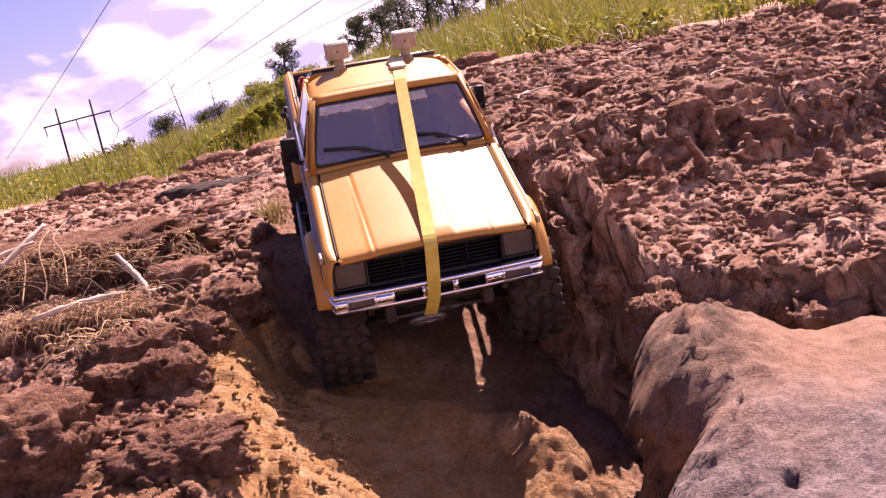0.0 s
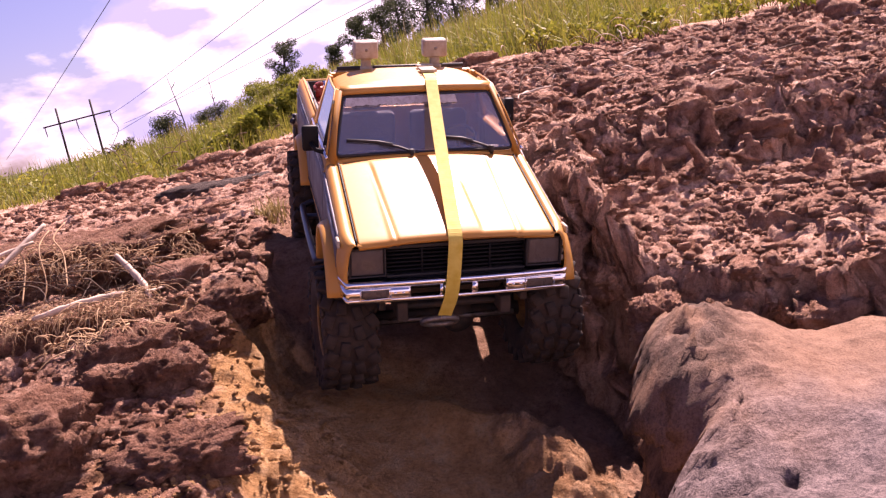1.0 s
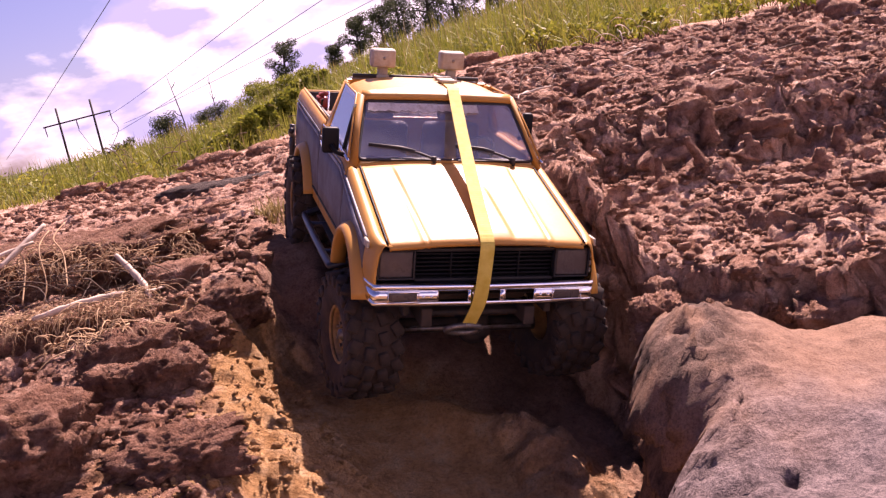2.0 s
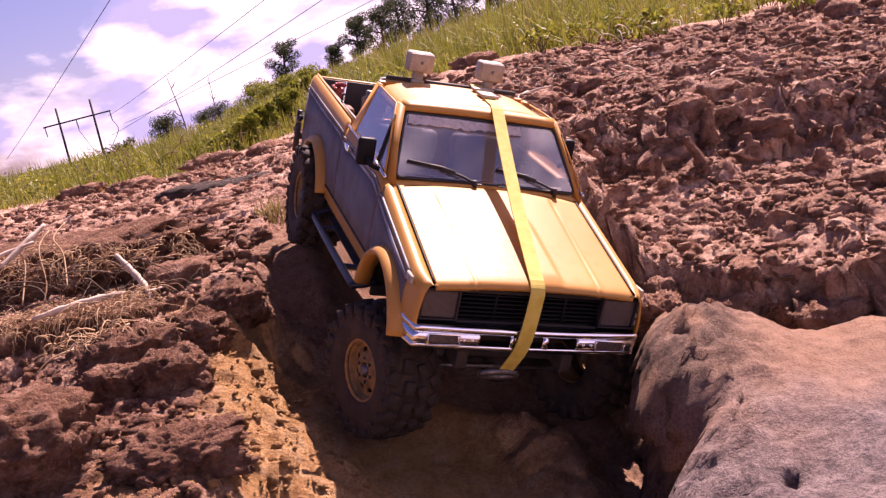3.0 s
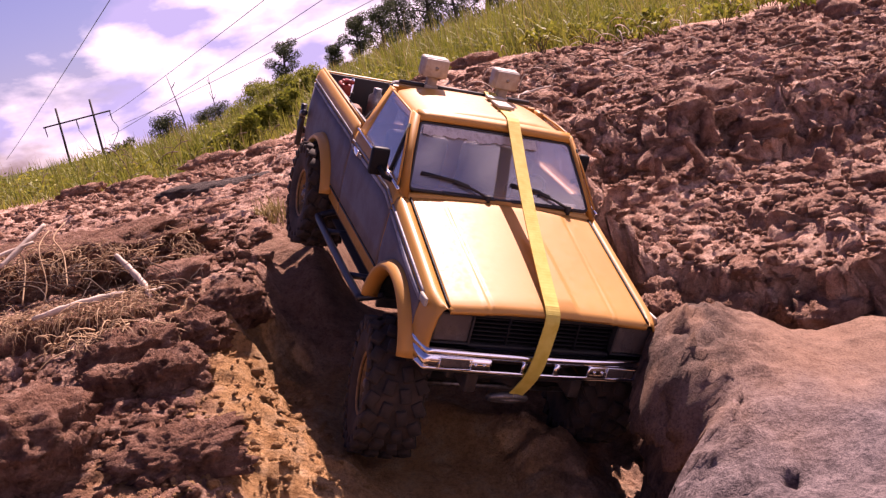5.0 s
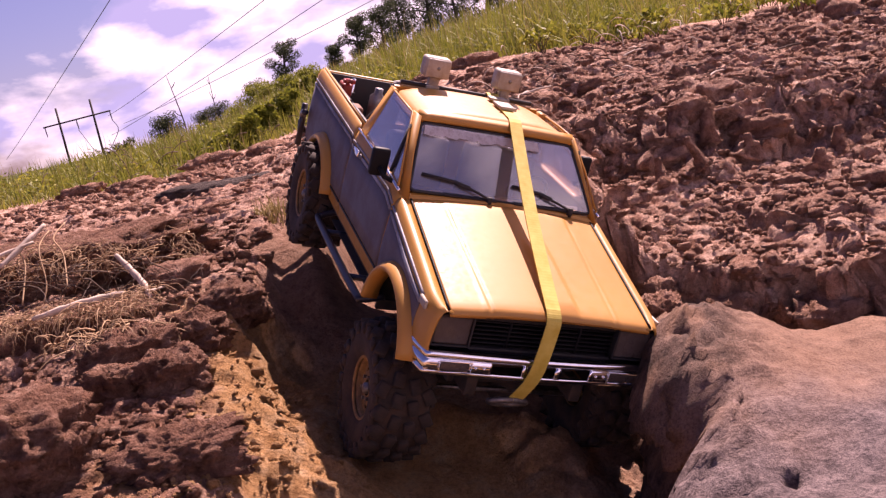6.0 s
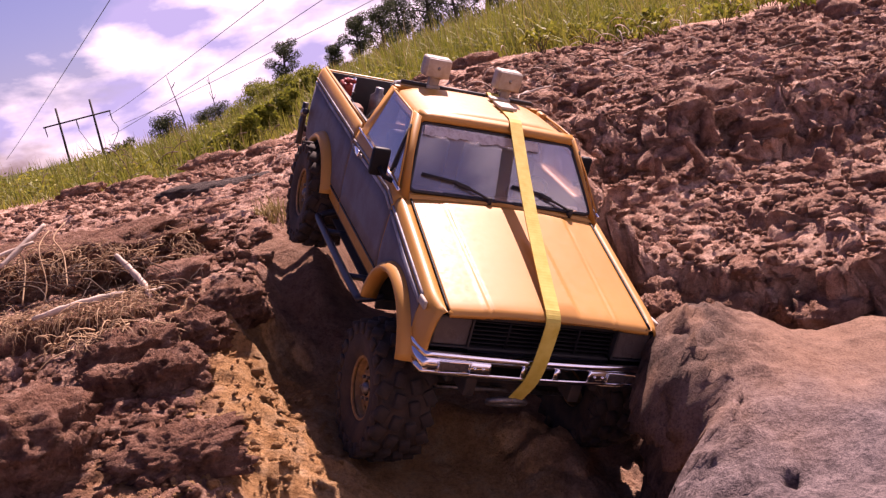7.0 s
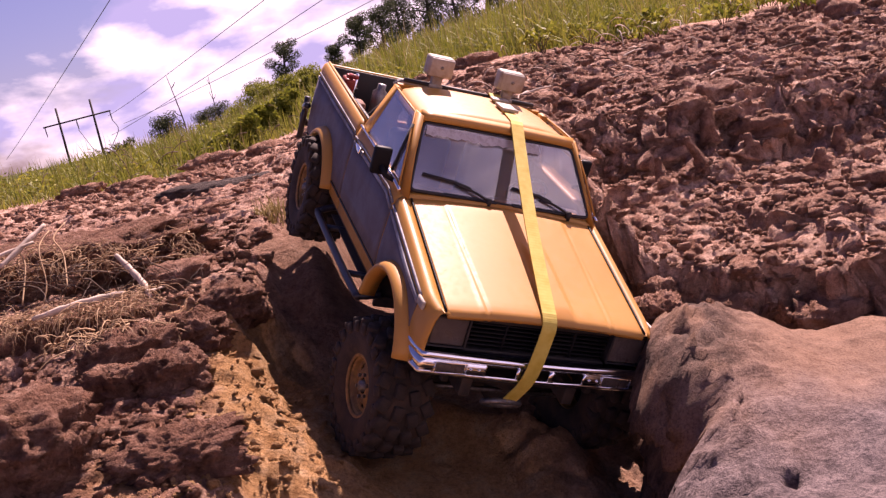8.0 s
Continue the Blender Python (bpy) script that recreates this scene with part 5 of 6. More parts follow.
    for y in (-0.033, 0.033):
        part("cab_seat", join(box(-0.012, 0.036, y - 0.026, y + 0.026, 0.110, 0.126, 0.005, 3), box(-0.028, -0.014, y - 0.026, y + 0.026, 0.112, 0.170, 0.005, 3), box(-0.026, -0.017, y - 0.013, y + 0.013, 0.172, 0.186, 0.003, 2)), INTERIOR, truck, "dark bucket seat")
    sw = [(0.0600 + 0.0075 * math.sin(t), 0.033 + 0.0155 * math.cos(t), 0.1600 + 0.0130 * math.sin(t)) for t in (2 * math.pi * k / 24 for k in range(25))]
    part("steering_wheel", join(tube(sw, 0.0014, 8, False), tube([(0.060, 0.0185, 0.160), (0.060, 0.0475, 0.160)], 0.0012, 6), tube([(0.060, 0.033, 0.160), (0.074, 0.033, 0.150)], 0.0018, 8)), BLACK, truck)
    # three unseen boxes added to stop sun leaking through cab and nose
    part("cab_light_baffle", box(0.0880, 0.0920, -0.0745, 0.0745, 0.0640, 0.1560, 0.0008), CHASSIS, truck)
    part("bay_light_baffle", box(0.1020, 0.1960, -0.0380, 0.0380, 0.0780, 0.1220, 0.004), CHASSIS, truck)
    part("nose_light_baffle", box(0.1960, 0.2000, -0.0760, 0.0760, 0.0840, 0.1240, 0.001), CHASSIS, truck)
    # nose
    part("nose_panel", box(0.1980, 0.2040, -0.0765, 0.0765, 0.086, 0.1230, 0.001), MATT, truck)
    g = part("grille", join(box(0.2050, 0.2115, -0.0500, 0.0500, 0.1195, 0.1222, 0.0006), box(0.2050, 0.2115, -0.0500, 0.0500, 0.0985, 0.1005, 0.0006)), BLACK, truck, "black slatted grille")
    for k in range(6):
        z = 0.1030 + 0.0029 * k
        part("slat", box(0.2048, 0.2092, -0.0495, 0.0495, z - 0.0006, z + 0.0006, 0.0003, 1), MATT, g)
    for y in (-0.0245, 0.0, 0.0245):
        part("upright", box(0.2048, 0.2100, y - 0.0007, y + 0.0007, 0.1005, 0.1195, 0.0003, 1), MATT, g)
    part("valance", box(0.2040, 0.2160, -0.0765, 0.0765, 0.0955, 0.0985, 0.0010), GLOSS, truck, "glossy dark valance")
    bp = part("front_bumper", bumper_mesh(), CHROME, truck, "chrome front bumper with slots")
    for s in (-1, 1):
        part("bumper_lamp", box(0.2165, 0.2192, s * 0.0590 - 0.0100, s * 0.0590 + 0.0100, bumper_z(0.0838), bumper_z(0.0918), 0.0012), LENS, bp, "rectangular bumper lamp")
        fr = [(0.2197, s * 0.0590 + dy, bumper_z(z)) for dy, z in ((-0.0106, 0.0832), (0.0106, 0.0832), (0.0106, 0.0924), (-0.0106, 0.0924), (-0.0106, 0.0832))]
        part("lamp_frame", tube(fr, 0.0006, 6), CHROME, bp)
        for y in (0.0452, 0.0395):
            b = bmesh.new()
            bmesh.ops.create_uvsphere(b, u_segments=10, v_segments=6, radius=0.0012)
            bmesh.ops.translate(b, verts=b.verts, vec=(0.2195, s * y, bumper_z(0.0878)))
            part("bolt", b, CHROME, bp)
    # load bed
    part("bed_floor", box(-0.2110, -0.0370, -0.0745, 0.0745, 0.1180, 0.1215, 0.001), CHASSIS, truck)
    part("bed_front_wall", box(-0.0400, -0.0370, -0.0745, 0.0745, 0.1215, 0.1640, 0.001), BLACK, truck)
    tg = part("tailgate", box(-0.2145, -0.2105, -0.0770, 0.0770, 0.1150, 0.1695, 0.0012), PAINT, truck)
    part("tailgate_liner", box(-0.2105, -0.2085, -0.0710, 0.0710, 0.1215, 0.1680, 0.0006), BLACK, tg)
    part("tailgate_handle", box(-0.2165, -0.2145, -0.010, 0.010, 0.150, 0.156, 0.0008), BLACK, tg)
    for s in (-1, 1):
        part("bed_liner", box(-0.2105, -0.0400, min(s * 0.0745, s * 0.0715), max(s * 0.0745, s * 0.0715), 0.1215, 0.1685, 0.0008), BLACK, truck)
        part("bed_rail", tube([(-0.2135, s * 0.0755, 0.1706), (-0.0370, s * 0.0755, 0.1668)], 0.0011, 8), PAINT, truck, "worn bright bed rail")
        part("bed_hook", tube([(-0.110, s * 0.0715, 0.169), (-0.110, s * 0.0715, 0.174), (-0.105, s * 0.0715, 0.175)], 0.0012, 6), BLACK, truck)
    # roll bar, lamp bar and lamps
    part("roll_bar", join(tube(spline([(-0.0460, -0.0600, 0.1220), (-0.0460, -0.0600, 0.1700), (-0.0420, -0.0570, 0.1960), (-0.0400, -0.0480, 0.2040), (-0.0400, 0.0480, 0.2040), (-0.0420, 0.0570, 0.1960), (-0.0460, 0.0600, 0.1700), (-0.0460, 0.0600, 0.1220)], 6), 0.0026, 12),
                          *[tube([(-0.0430, s * 0.0575, 0.1900), (-0.1300, s * 0.0600, 0.1300)], 0.0026, 10) for s in (-1, 1)],
                          tube([(-0.0450, -0.0590, 0.1650), (-0.0450, 0.0590, 0.1650)], 0.0024, 10)), BAR, truck, "dusty grey tube roll bar")
    part("lamp_bar", tube([(-0.0260, -0.0570, 0.2085), (-0.0260, 0.0570, 0.2085)], 0.0019, 10), BLACK, truck, "black lamp bar")
    for s in (-1, 1):
        lx, ly = -0.0260, s * 0.0310
        lamp = part("roof_lamp", box(lx - 0.0075, lx + 0.0050, ly - 0.0108, ly + 0.0108, 0.2165, 0.2325, 0.0022, 3), CREAM, truck, "square cream roof lamp with a cover")
        part("lamp_cover", box(lx + 0.0048, lx + 0.0072, ly - 0.0100, ly + 0.0100, 0.2172, 0.2318, 0.0010), CREAM, lamp, "grubby cream lamp cover")
        b = bmesh.new()
        bmesh.ops.create_cone(b, segments=14, radius1=0.0014, radius2=0.0012, depth=0.0010, cap_ends=True)
        bmesh.ops.transform(b, matrix=Matrix.Translation((lx + 0.0076, ly, 0.2248)) @ Matrix.Rotation(radians(90), 4, "Y"), verts=b.verts)
        part("cover_stud", b, STEEL, lamp)
        part("lamp_bracket", join(box(lx - 0.0030, lx + 0.0030, ly - 0.0042, ly + 0.0042, 0.2085, 0.2170, 0.0008), box(lx - 0.0040, lx + 0.0040, ly - 0.0055, ly + 0.0055, 0.2070, 0.2100, 0.0008)), CREAM, lamp)
    # gear carried in the bed and fixed to it
    jack = [box(-0.176, -0.170, -0.066, -0.060, 0.122, 0.172, 0.0008), box(-0.184, -0.162, -0.069, -0.057, 0.140, 0.149, 0.0015), box(-0.182, -0.164, -0.068, -0.058, 0.158, 0.169, 0.002),
            box(-0.160, -0.142, -0.069, -0.059, 0.128, 0.156, 0.002), tube([(-0.173, -0.063, 0.171), (-0.155, -0.061, 0.174)], 0.0022, 8)]
    jk = part("trail_jack", join(*jack), RED, truck, "red trail jack in the bed")
    part("jack_bar", tube([(-0.172, -0.0565, 0.125), (-0.172, -0.0565, 0.174)], 0.0016, 8), CHROME, jk)
    part("jack_foot", box(-0.136, -0.118, -0.066, -0.056, 0.1220, 0.1600, 0.0025), RUST, jk, "rust-brown jack foot")
    bag = [[(x, 0.034 + 0.019 * r * math.cos(a), 0.154 + 0.019 * r * math.sin(a)) for a in (2 * math.pi * k / 18 for k in range(18))] for x, r in ((-0.180, 0.55), (-0.178, 0.92), (-0.165, 1.02), (-0.120, 1.0), (-0.080, 1.04), (-0.058, 0.92), (-0.055, 0.55))]
    roll = part("bed_roll", loft(bag), WHITE, truck, "white rolled bundle in the bed")
    part("bed_crate", box(-0.185, -0.055, -0.054, 0.055, 0.1215, 0.1375, 0.002), BLACK, truck)
    for x in (-0.115, -0.078):
        part("tie_band", tube([(x, 0.034 + 0.0200 * math.cos(a), 0.154 + 0.0200 * math.sin(a)) for a in (2 * math.pi * k / 20 for k in range(21))], 0.0012, 6, False), BLACK, roll)
    part("spare_canister", join(tube([(-0.175, -0.030, 0.1375), (-0.175, -0.030, 0.160), (-0.175, -0.030, 0.163), (-0.175, -0.030, 0.168)], [0.0075, 0.0075, 0.004, 0.004], 14)), STEEL, truck, "small steel canister in the bed")
    # rear bumper
    part("rear_bumper", join(tube(spline([(-0.200, -0.090, 0.128), (-0.226, -0.086, 0.118), (-0.230, -0.070, 0.100), (-0.230, 0.070, 0.100), (-0.226, 0.086, 0.118), (-0.200, 0.090, 0.128)], 5), 0.0032, 10),
                             tube([(-0.226, -0.086, 0.130), (-0.226, -0.086, 0.088)], 0.0030, 10), tube([(-0.226, 0.086, 0.130), (-0.226, 0.086, 0.088)], 0.0030, 10)), GLOSS, truck, "black tube rear bumper")
    # running gear
    for cx, cz in ((0.152, 0.043), (-0.125, 0.049)):
        part("axle", join(tube([(cx, -0.062, cz), (cx, 0.062, cz)], 0.0058, 12), tube([(cx - 0.014, 0.012, cz), (cx - 0.006, 0.012, cz), (cx + 0.008, 0.012, cz), (cx + 0.015, 0.012, cz)], [0.006, 0.0135, 0.0135, 0.006], 16)), CHASSIS, truck, "dark axle housing")
    part("steering_link", tube([(0.166, -0.055, 0.046), (0.166, 0.055, 0.046)], 0.0018, 8), STEEL, truck)
    part("gearbox", box(-0.030, 0.040, -0.022, 0.022, 0.058, 0.098, 0.004), CHASSIS, truck)
    # dark slab added below the frame to keep sun off the ground there
    part("belly_light_baffle", box(-0.200, 0.085, -0.058, 0.058, 0.066, 0.071, 0.002), CHASSIS, truck)
    part("skid_plate", box(0.088, 0.190, -0.036, 0.036, 0.064, 0.069, 0.002), CHASSIS, truck)
    part("drive_shaft", join(tube([(0.140, 0.012, 0.048), (0.030, 0.004, 0.068)], 0.0032, 8), tube([(-0.112, 0.012, 0.052), (-0.020, 0.004, 0.068)], 0.0032, 8)), STEEL, truck)
    # tie-down strap, taut from the bumper over the hood to the roof and the lamp bar
    up = spline([(0.2130, -0.0100, 0.0655), (0.2170, -0.0085, 0.0735), (0.2215, -0.0062, 0.0850), (0.2236, -0.0050, 0.0985), (0.2228, -0.0036, 0.1180), (0.2212, -0.0030, 0.1272), (0.2150, -0.0025, 0.1322)], 4)
    span = [(0.2150 + (0.0520 - 0.2150) * t, -0.0025 + 0.0155 * t, 0.1322 + (0.2082 - 0.1322) * t - 0.0040 * math.sin(math.pi * t)) for t in np.linspace(0.04, 1, 18)]
    over = [(0.0470, 0.0138, 0.2096), (0.0200, 0.0160, 0.2102), (-0.0100, 0.0185, 0.2105), (-0.0240, 0.0200, 0.2118), (-0.0280, 0.0205, 0.2090), (-0.0275, 0.0205, 0.2060)]
    st = part("tie_strap", ribbon(up + span + over, (0.05, 1, 0), 0.0098, 0.0010), STRAP, truck, "taut yellow webbing strap over hood and roof", smooth=False)
    part("ladder_buckle", join(box(0.0060, 0.0200, 0.0100, 0.0235, 0.2105, 0.2128, 0.0006), box(0.0235, 0.0262, 0.0092, 0.0232, 0.2108, 0.2135, 0.0006), box(-0.0100, -0.0020, 0.0110, 0.0255, 0.2108, 0.2130, 0.0006)), CREAM, st, "pale worn strap buckle")
    ring = [(0.2085 + 0.0060 * math.cos(t), -0.0120 + 0.0125 * math.sin(t), 0.0615 + 0.0050 * math.cos(t)) for t in (2 * math.pi * k / 28 for k in range(29))]
    part("strap_hook", tube(ring, 0.0022, 8, False), STEEL, st, "dull steel strap hook")
    return truck


truck = make_truck()
WHEELS = [make_wheel(truck, True), make_wheel(truck, False), make_wheel(truck, True), make_wheel(truck, False)]


# ---- loose ground: clods, crumbs, roots, twigs ----
def clod_material(name, lo, mid_c, hi):
    m, nt, p = material(name)
    pos = nt.nodes.new("ShaderNodeNewGeometry").outputs["Position"]
    a = noise_tex(nt, pos, 70, 8, 0.65, 0.3)
    b = noise_tex(nt, pos, 460, 5, 0.7)
    base = ramp(nt, a, [(0.28, lo), (0.5, mid_c), (0.7, hi)])
    nt.links.new(mixed(nt, 0.5, base, ramp(nt, b, [(0.3, (0.5, 0.5, 0.5)), (0.7, (1, 1, 1))]), "MULTIPLY"), p.inputs["Base Color"])
    p.inputs["Roughness"].default_value = 0.95
    p.inputs["Specular IOR Level"].default_value = 0.15
    n = bump(nt, p, a, 1.0, 0.012)
    n = bump(nt, p, noise_tex(nt, pos, 230, 4, 0.75), 0.9, 0.006, n)
    bump(nt, p, b, 0.9, 0.0026, n)
    return m


PEAT = clod_material("peaty_clod", (0.077, 0.035, 0.025), (0.307, 0.153, 0.099), (0.499, 0.302, 0.213))
CLAY = clod_material("dry_clay_clod", (0.186, 0.088, 0.057), (0.483, 0.262, 0.178), (0.669, 0.427, 0.317))
OCHRE = clod_material("ochre_sand_clod", (0.370, 0.178, 0.068), (0.542, 0.299, 0.132), (0.584, 0.378, 0.214))
GREY = clod_material("grey_rock", (0.060, 0.042, 0.036), (0.130, 0.096, 0.082), (0.220, 0.170, 0.150))
STRAW = plain("straw", (0.40, 0.255, 0.135), 0.8, grain=0.35, scale=60)
ROOT = plain("root_bark", (0.093, 0.057, 0.037), 0.9, grain=0.4, scale=60)
PALE_BARK = plain("bleached_bark", (0.47, 0.365, 0.285), 0.75, grain=0.45, scale=70)


def clod_mesh(sx, sy, sz, seed, detail=4, rough=1.0):
    bm = bmesh.new()
    bmesh.ops.create_icosphere(bm, subdivisions=detail, radius=1)
    v = np.array([p.co[:] for p in bm.verts])
    # squarish body
    v = v / (np.abs(v) ** 3.2).sum(1)[:, None] ** (1 / 3.2)
    o = seed * 7.31
    q = v * np.array((sx, sy, sz)) / max(sx, sy, sz)
    d = 0.34 * fbm(q[:, 0] * 1.6 + o, q[:, 1] * 1.6, q[:, 2] * 1.6, 3) + rough * 0.26 * (ridged(q[:, 0] * 3.2 + o, q[:, 1] * 3.2, q[:, 2] * 5.0, 5, 0.68) - 0.4)
    shelf = 0.10 * rough * np.round(3 * fbm(q[:, 2] * 6 + o, q[:, 0] * 0.8, q[:, 1] * 0.8, 2))
    k = 1 + d + shelf * (1 - np.abs(v[:, 2]) ** 2)
    p = v * k[:, None] * np.array((sx, sy, sz))
    for b, co in zip(bm.verts, p):
        b.co = co
    return bm


def make_clod(x, y, z, sx, sy, sz, seed, mat, label, turn=0.0, tilt=0.0, detail=4, name="soil_clod", category="clod", rough=1.0):
    ob = part(name, clod_mesh(sx, sy, sz, seed, detail, rough), mat)
    ob.matrix_basis = pose(x, y, z, tilt, 0, turn)
    return tagged(ob, label, category)


def make_clods():
    dark = "dark brown peaty clod of soil on the bank"
    make_clod(-0.284, 0.585, 0.284, 0.046, 0.036, 0.027, 1, PEAT, "large flat-topped dark brown clod of peaty soil", -8, 6, 5, rough=1.0)
    make_clod(-0.178, 0.560, 0.268, 0.036, 0.020, 0.013, 2, PEAT, "low knobbly dark brown clod on ochre sand", -4, 12, 5, rough=1.5)
    make_clod(-0.166, 0.535, 0.236, 0.015, 0.013, 0.010, 3, PEAT, dark, 20)
    make_clod(-0.204, 0.668, 0.288, 0.022, 0.018, 0.019, 15, PEAT, "squarish dark block of peat under the roots", 12, 0, 5, rough=0.8)
    make_clod(-0.246, 0.672, 0.286, 0.022, 0.018, 0.017, 16, PEAT, dark, -20, 0, 5)
    make_clod(-0.244, 0.716, 0.300, 0.032, 0.022, 0.018, 4, PEAT, "dark overhanging clod under dangling roots", 12, 8, 5)
    make_clod(-0.205, 0.742, 0.300, 0.026, 0.020, 0.017, 5, PEAT, dark, -14, 0, 5)
    make_clod(-0.180, 0.800, 0.304, 0.022, 0.026, 0.018, 6, PEAT, dark, 30, 0, 5)
    make_clod(-0.355, 0.960, 0.352, 0.115, 0.060, 0.024, 7, PEAT, "ragged overhanging sod matted with dead roots", -6, 5, 5, "sod_ledge", "sod")
    make_clod(-0.330, 0.815, 0.312, 0.075, 0.030, 0.018, 8, PEAT, "ragged lower sod matted with dead roots", 8, 5, 5, "sod_ledge", "sod")
    make_clod(-0.235, 0.870, 0.330, 0.030, 0.026, 0.013, 9, CLAY, "dry pinkish-brown slab of soil on the bank", 24)
    make_clod(-0.355, 0.560, 0.262, 0.040, 0.035, 0.022, 10, PEAT, dark, 10, 0, 5)
    make_clod(-0.255, 0.545, 0.248, 0.028, 0.020, 0.014, 11, PEAT, dark, -30)
    make_clod(-0.190, 1.010, 0.330, 0.020, 0.045, 0.014, 14, CLAY, "dry pinkish-brown slab of soil on the bank", 10)
    dry = "dry pinkish-brown clod broken from the bank"
    bank = ((0.150, 0.950, 0.318, 0.020, 0.026, 0.016), (0.175, 0.840, 0.290, 0.022, 0.020, 0.014), (0.285, 0.690, 0.244, 0.030, 0.014, 0.008), (0.345, 0.672, 0.240, 0.026, 0.015, 0.008),
            (0.225, 0.735, 0.258, 0.022, 0.014, 0.010), (0.255, 0.880, 0.288, 0.020, 0.014, 0.009), (0.330, 0.850, 0.284, 0.024, 0.018, 0.010), (0.200, 1.060, 0.345, 0.028, 0.020, 0.018),
            (0.360, 1.045, 0.345, 0.035, 0.018, 0.016), (0.470, 1.030, 0.338, 0.040, 0.020, 0.018), (0.290, 1.050, 0.342, 0.024, 0.016, 0.018), (0.440, 0.900, 0.290, 0.020, 0.016, 0.009),
            (0.520, 1.250, 0.374, 0.034, 0.026, 0.018), (0.380, 1.400, 0.398, 0.040, 0.028, 0.018), (0.250, 1.350, 0.385, 0.036, 0.028, 0.015), (0.600, 1.600, 0.405, 0.050, 0.030, 0.022),
            (0.480, 1.750, 0.420, 0.055, 0.035, 0.020), (0.170, 1.300, 0.375, 0.030, 0.022, 0.014), (0.140, 1.120, 0.345, 0.024, 0.024, 0.016), (0.330, 1.950, 0.440, 0.050, 0.030, 0.018))
    make_clod(0.140, 0.680, 0.250, 0.017, 0.016, 0.019, 17, CLAY, "rough brown knob of soil against the boulder", 15, 0, 5, rough=1.2)
    for k, (x, y, z, sx, sy, sz) in enumerate(bank[::2]):
        make_clod(x, y, ground_z(x, y) + 0.1 * sz, 0.8 * sx, 0.8 * sy, 0.75 * sz, 40 + k, CLAY, dry, 37 * k % 180, 0, 4)
    for k, (x, y, z, sx, sy, sz) in enumerate(((0.128, 0.800, 0.262, 0.014, 0.020, 0.018), (0.118, 0.880, 0.300, 0.012, 0.018, 0.018), (0.132, 0.930, 0.285, 0.016, 0.020, 0.022), (0.122, 0.840, 0.240, 0.014, 0.020, 0.016),
                                               (0.136, 1.000, 0.325, 0.016, 0.022, 0.018), (0.160, 0.770, 0.246, 0.018, 0.014, 0.015), (0.205, 0.725, 0.232, 0.020, 0.013, 0.014), (0.270, 0.690, 0.222, 0.024, 0.012, 0.013))):
        make_clod(x, y, z, sx, sy, sz, 60 + k, CLAY, "rough brown lump of soil on the wall of the wash", 23 * k, 0, 4, rough=1.4)
    make_clod(-0.315, 1.665, 0.352, 0.070, 0.040, 0.012, 95, GREY, "flat grey ledge of rock at the edge of the bank", 12, 3, 4, "rock_ledge", "rock", 0.6)
    make_clod(-0.420, 1.760, 0.350, 0.060, 0.030, 0.014, 96, GREY, "flat grey ledge of rock at the edge of the bank", -10, 3, 4, "rock_ledge", "rock", 0.6)
    for k, (x, y, s) in enumerate(((-0.55, 2.35, 0.05), (-0.75, 2.55, 0.06), (-0.40, 2.60, 0.06), (-0.25, 2.45, 0.05), (-0.95, 2.75, 0.06), (-0.62, 2.95, 0.07), (-0.10, 2.75, 0.06), (-0.45, 2.15, 0.035), (-0.36, 1.35, 0.022), (-0.50, 1.60, 0.03), (-0.28, 1.28, 0.02), (0.05, 2.6, 0.06), (0.20, 2.9, 0.07))):
        make_clod(x, y, ground_z(x, y), s, s * 0.6, s * 0.4, 110 + k, CLAY, "broken brown clod along the edge of the turf", 40 * k, 0, 4, rough=1.9)
    # thin pinnacles left standing where rain washed the soil away
    for k, (x, y, h, r, lean) in enumerate(((0.272, 0.972, 0.040, 0.0062, -12), (0.385, 0.960, 0.024, 0.0105, 4), (0.300, 1.030, 0.034, 0.009, 6), (0.335, 1.015, 0.030, 0.008, -5), (0.232, 0.985, 0.026, 0.007, 8), (0.430, 1.015, 0.034, 0.010, 0))):
        z = ground_z(x, y) - 0.006
        rings = []
        for i in range(12):
            t = i / 11
            rr = r * (1.35 - 0.95 * t ** 0.8)
            ring = []
            for j in range(12):
                a = 2 * math.pi * j / 12
                q = rr * (1 + 0.5 * float(fbm(np.array([math.cos(a) * 1.3 + k * 3]), np.array([math.sin(a) * 1.3]), np.array([t * 4.0]), 3)[0]))
                ring.append((q * math.cos(a) + 0.002 * math.sin(5 * t + k), q * math.sin(a), h * t * 1.1))
            rings.append(ring)
        ob = part("soil_pinnacle", loft(rings), CLAY)
        ob.matrix_basis = pose(x, y, z, 0, lean, 20 * k)
        tagged(ob, "thin rain-cut pinnacle of brown soil", "soil pinnacle")
    for k, (x, y, s) in enumerate(((1.00, 2.47, 0.045), (0.90, 2.05, 0.038), (0.765, 1.72, 0.036), (0.85, 2.30, 0.030), (1.08, 2.20, 0.040), (0.70, 2.10, 0.026))):
        make_clod(x, y, ground_z(x, y) + s * 0.35, s, s * 0.8, s * 0.65, 80 + k, CLAY, "rounded tan fieldstone lying on the bank", 31 * k, 0, 3, "stone", "stone", 0.35)


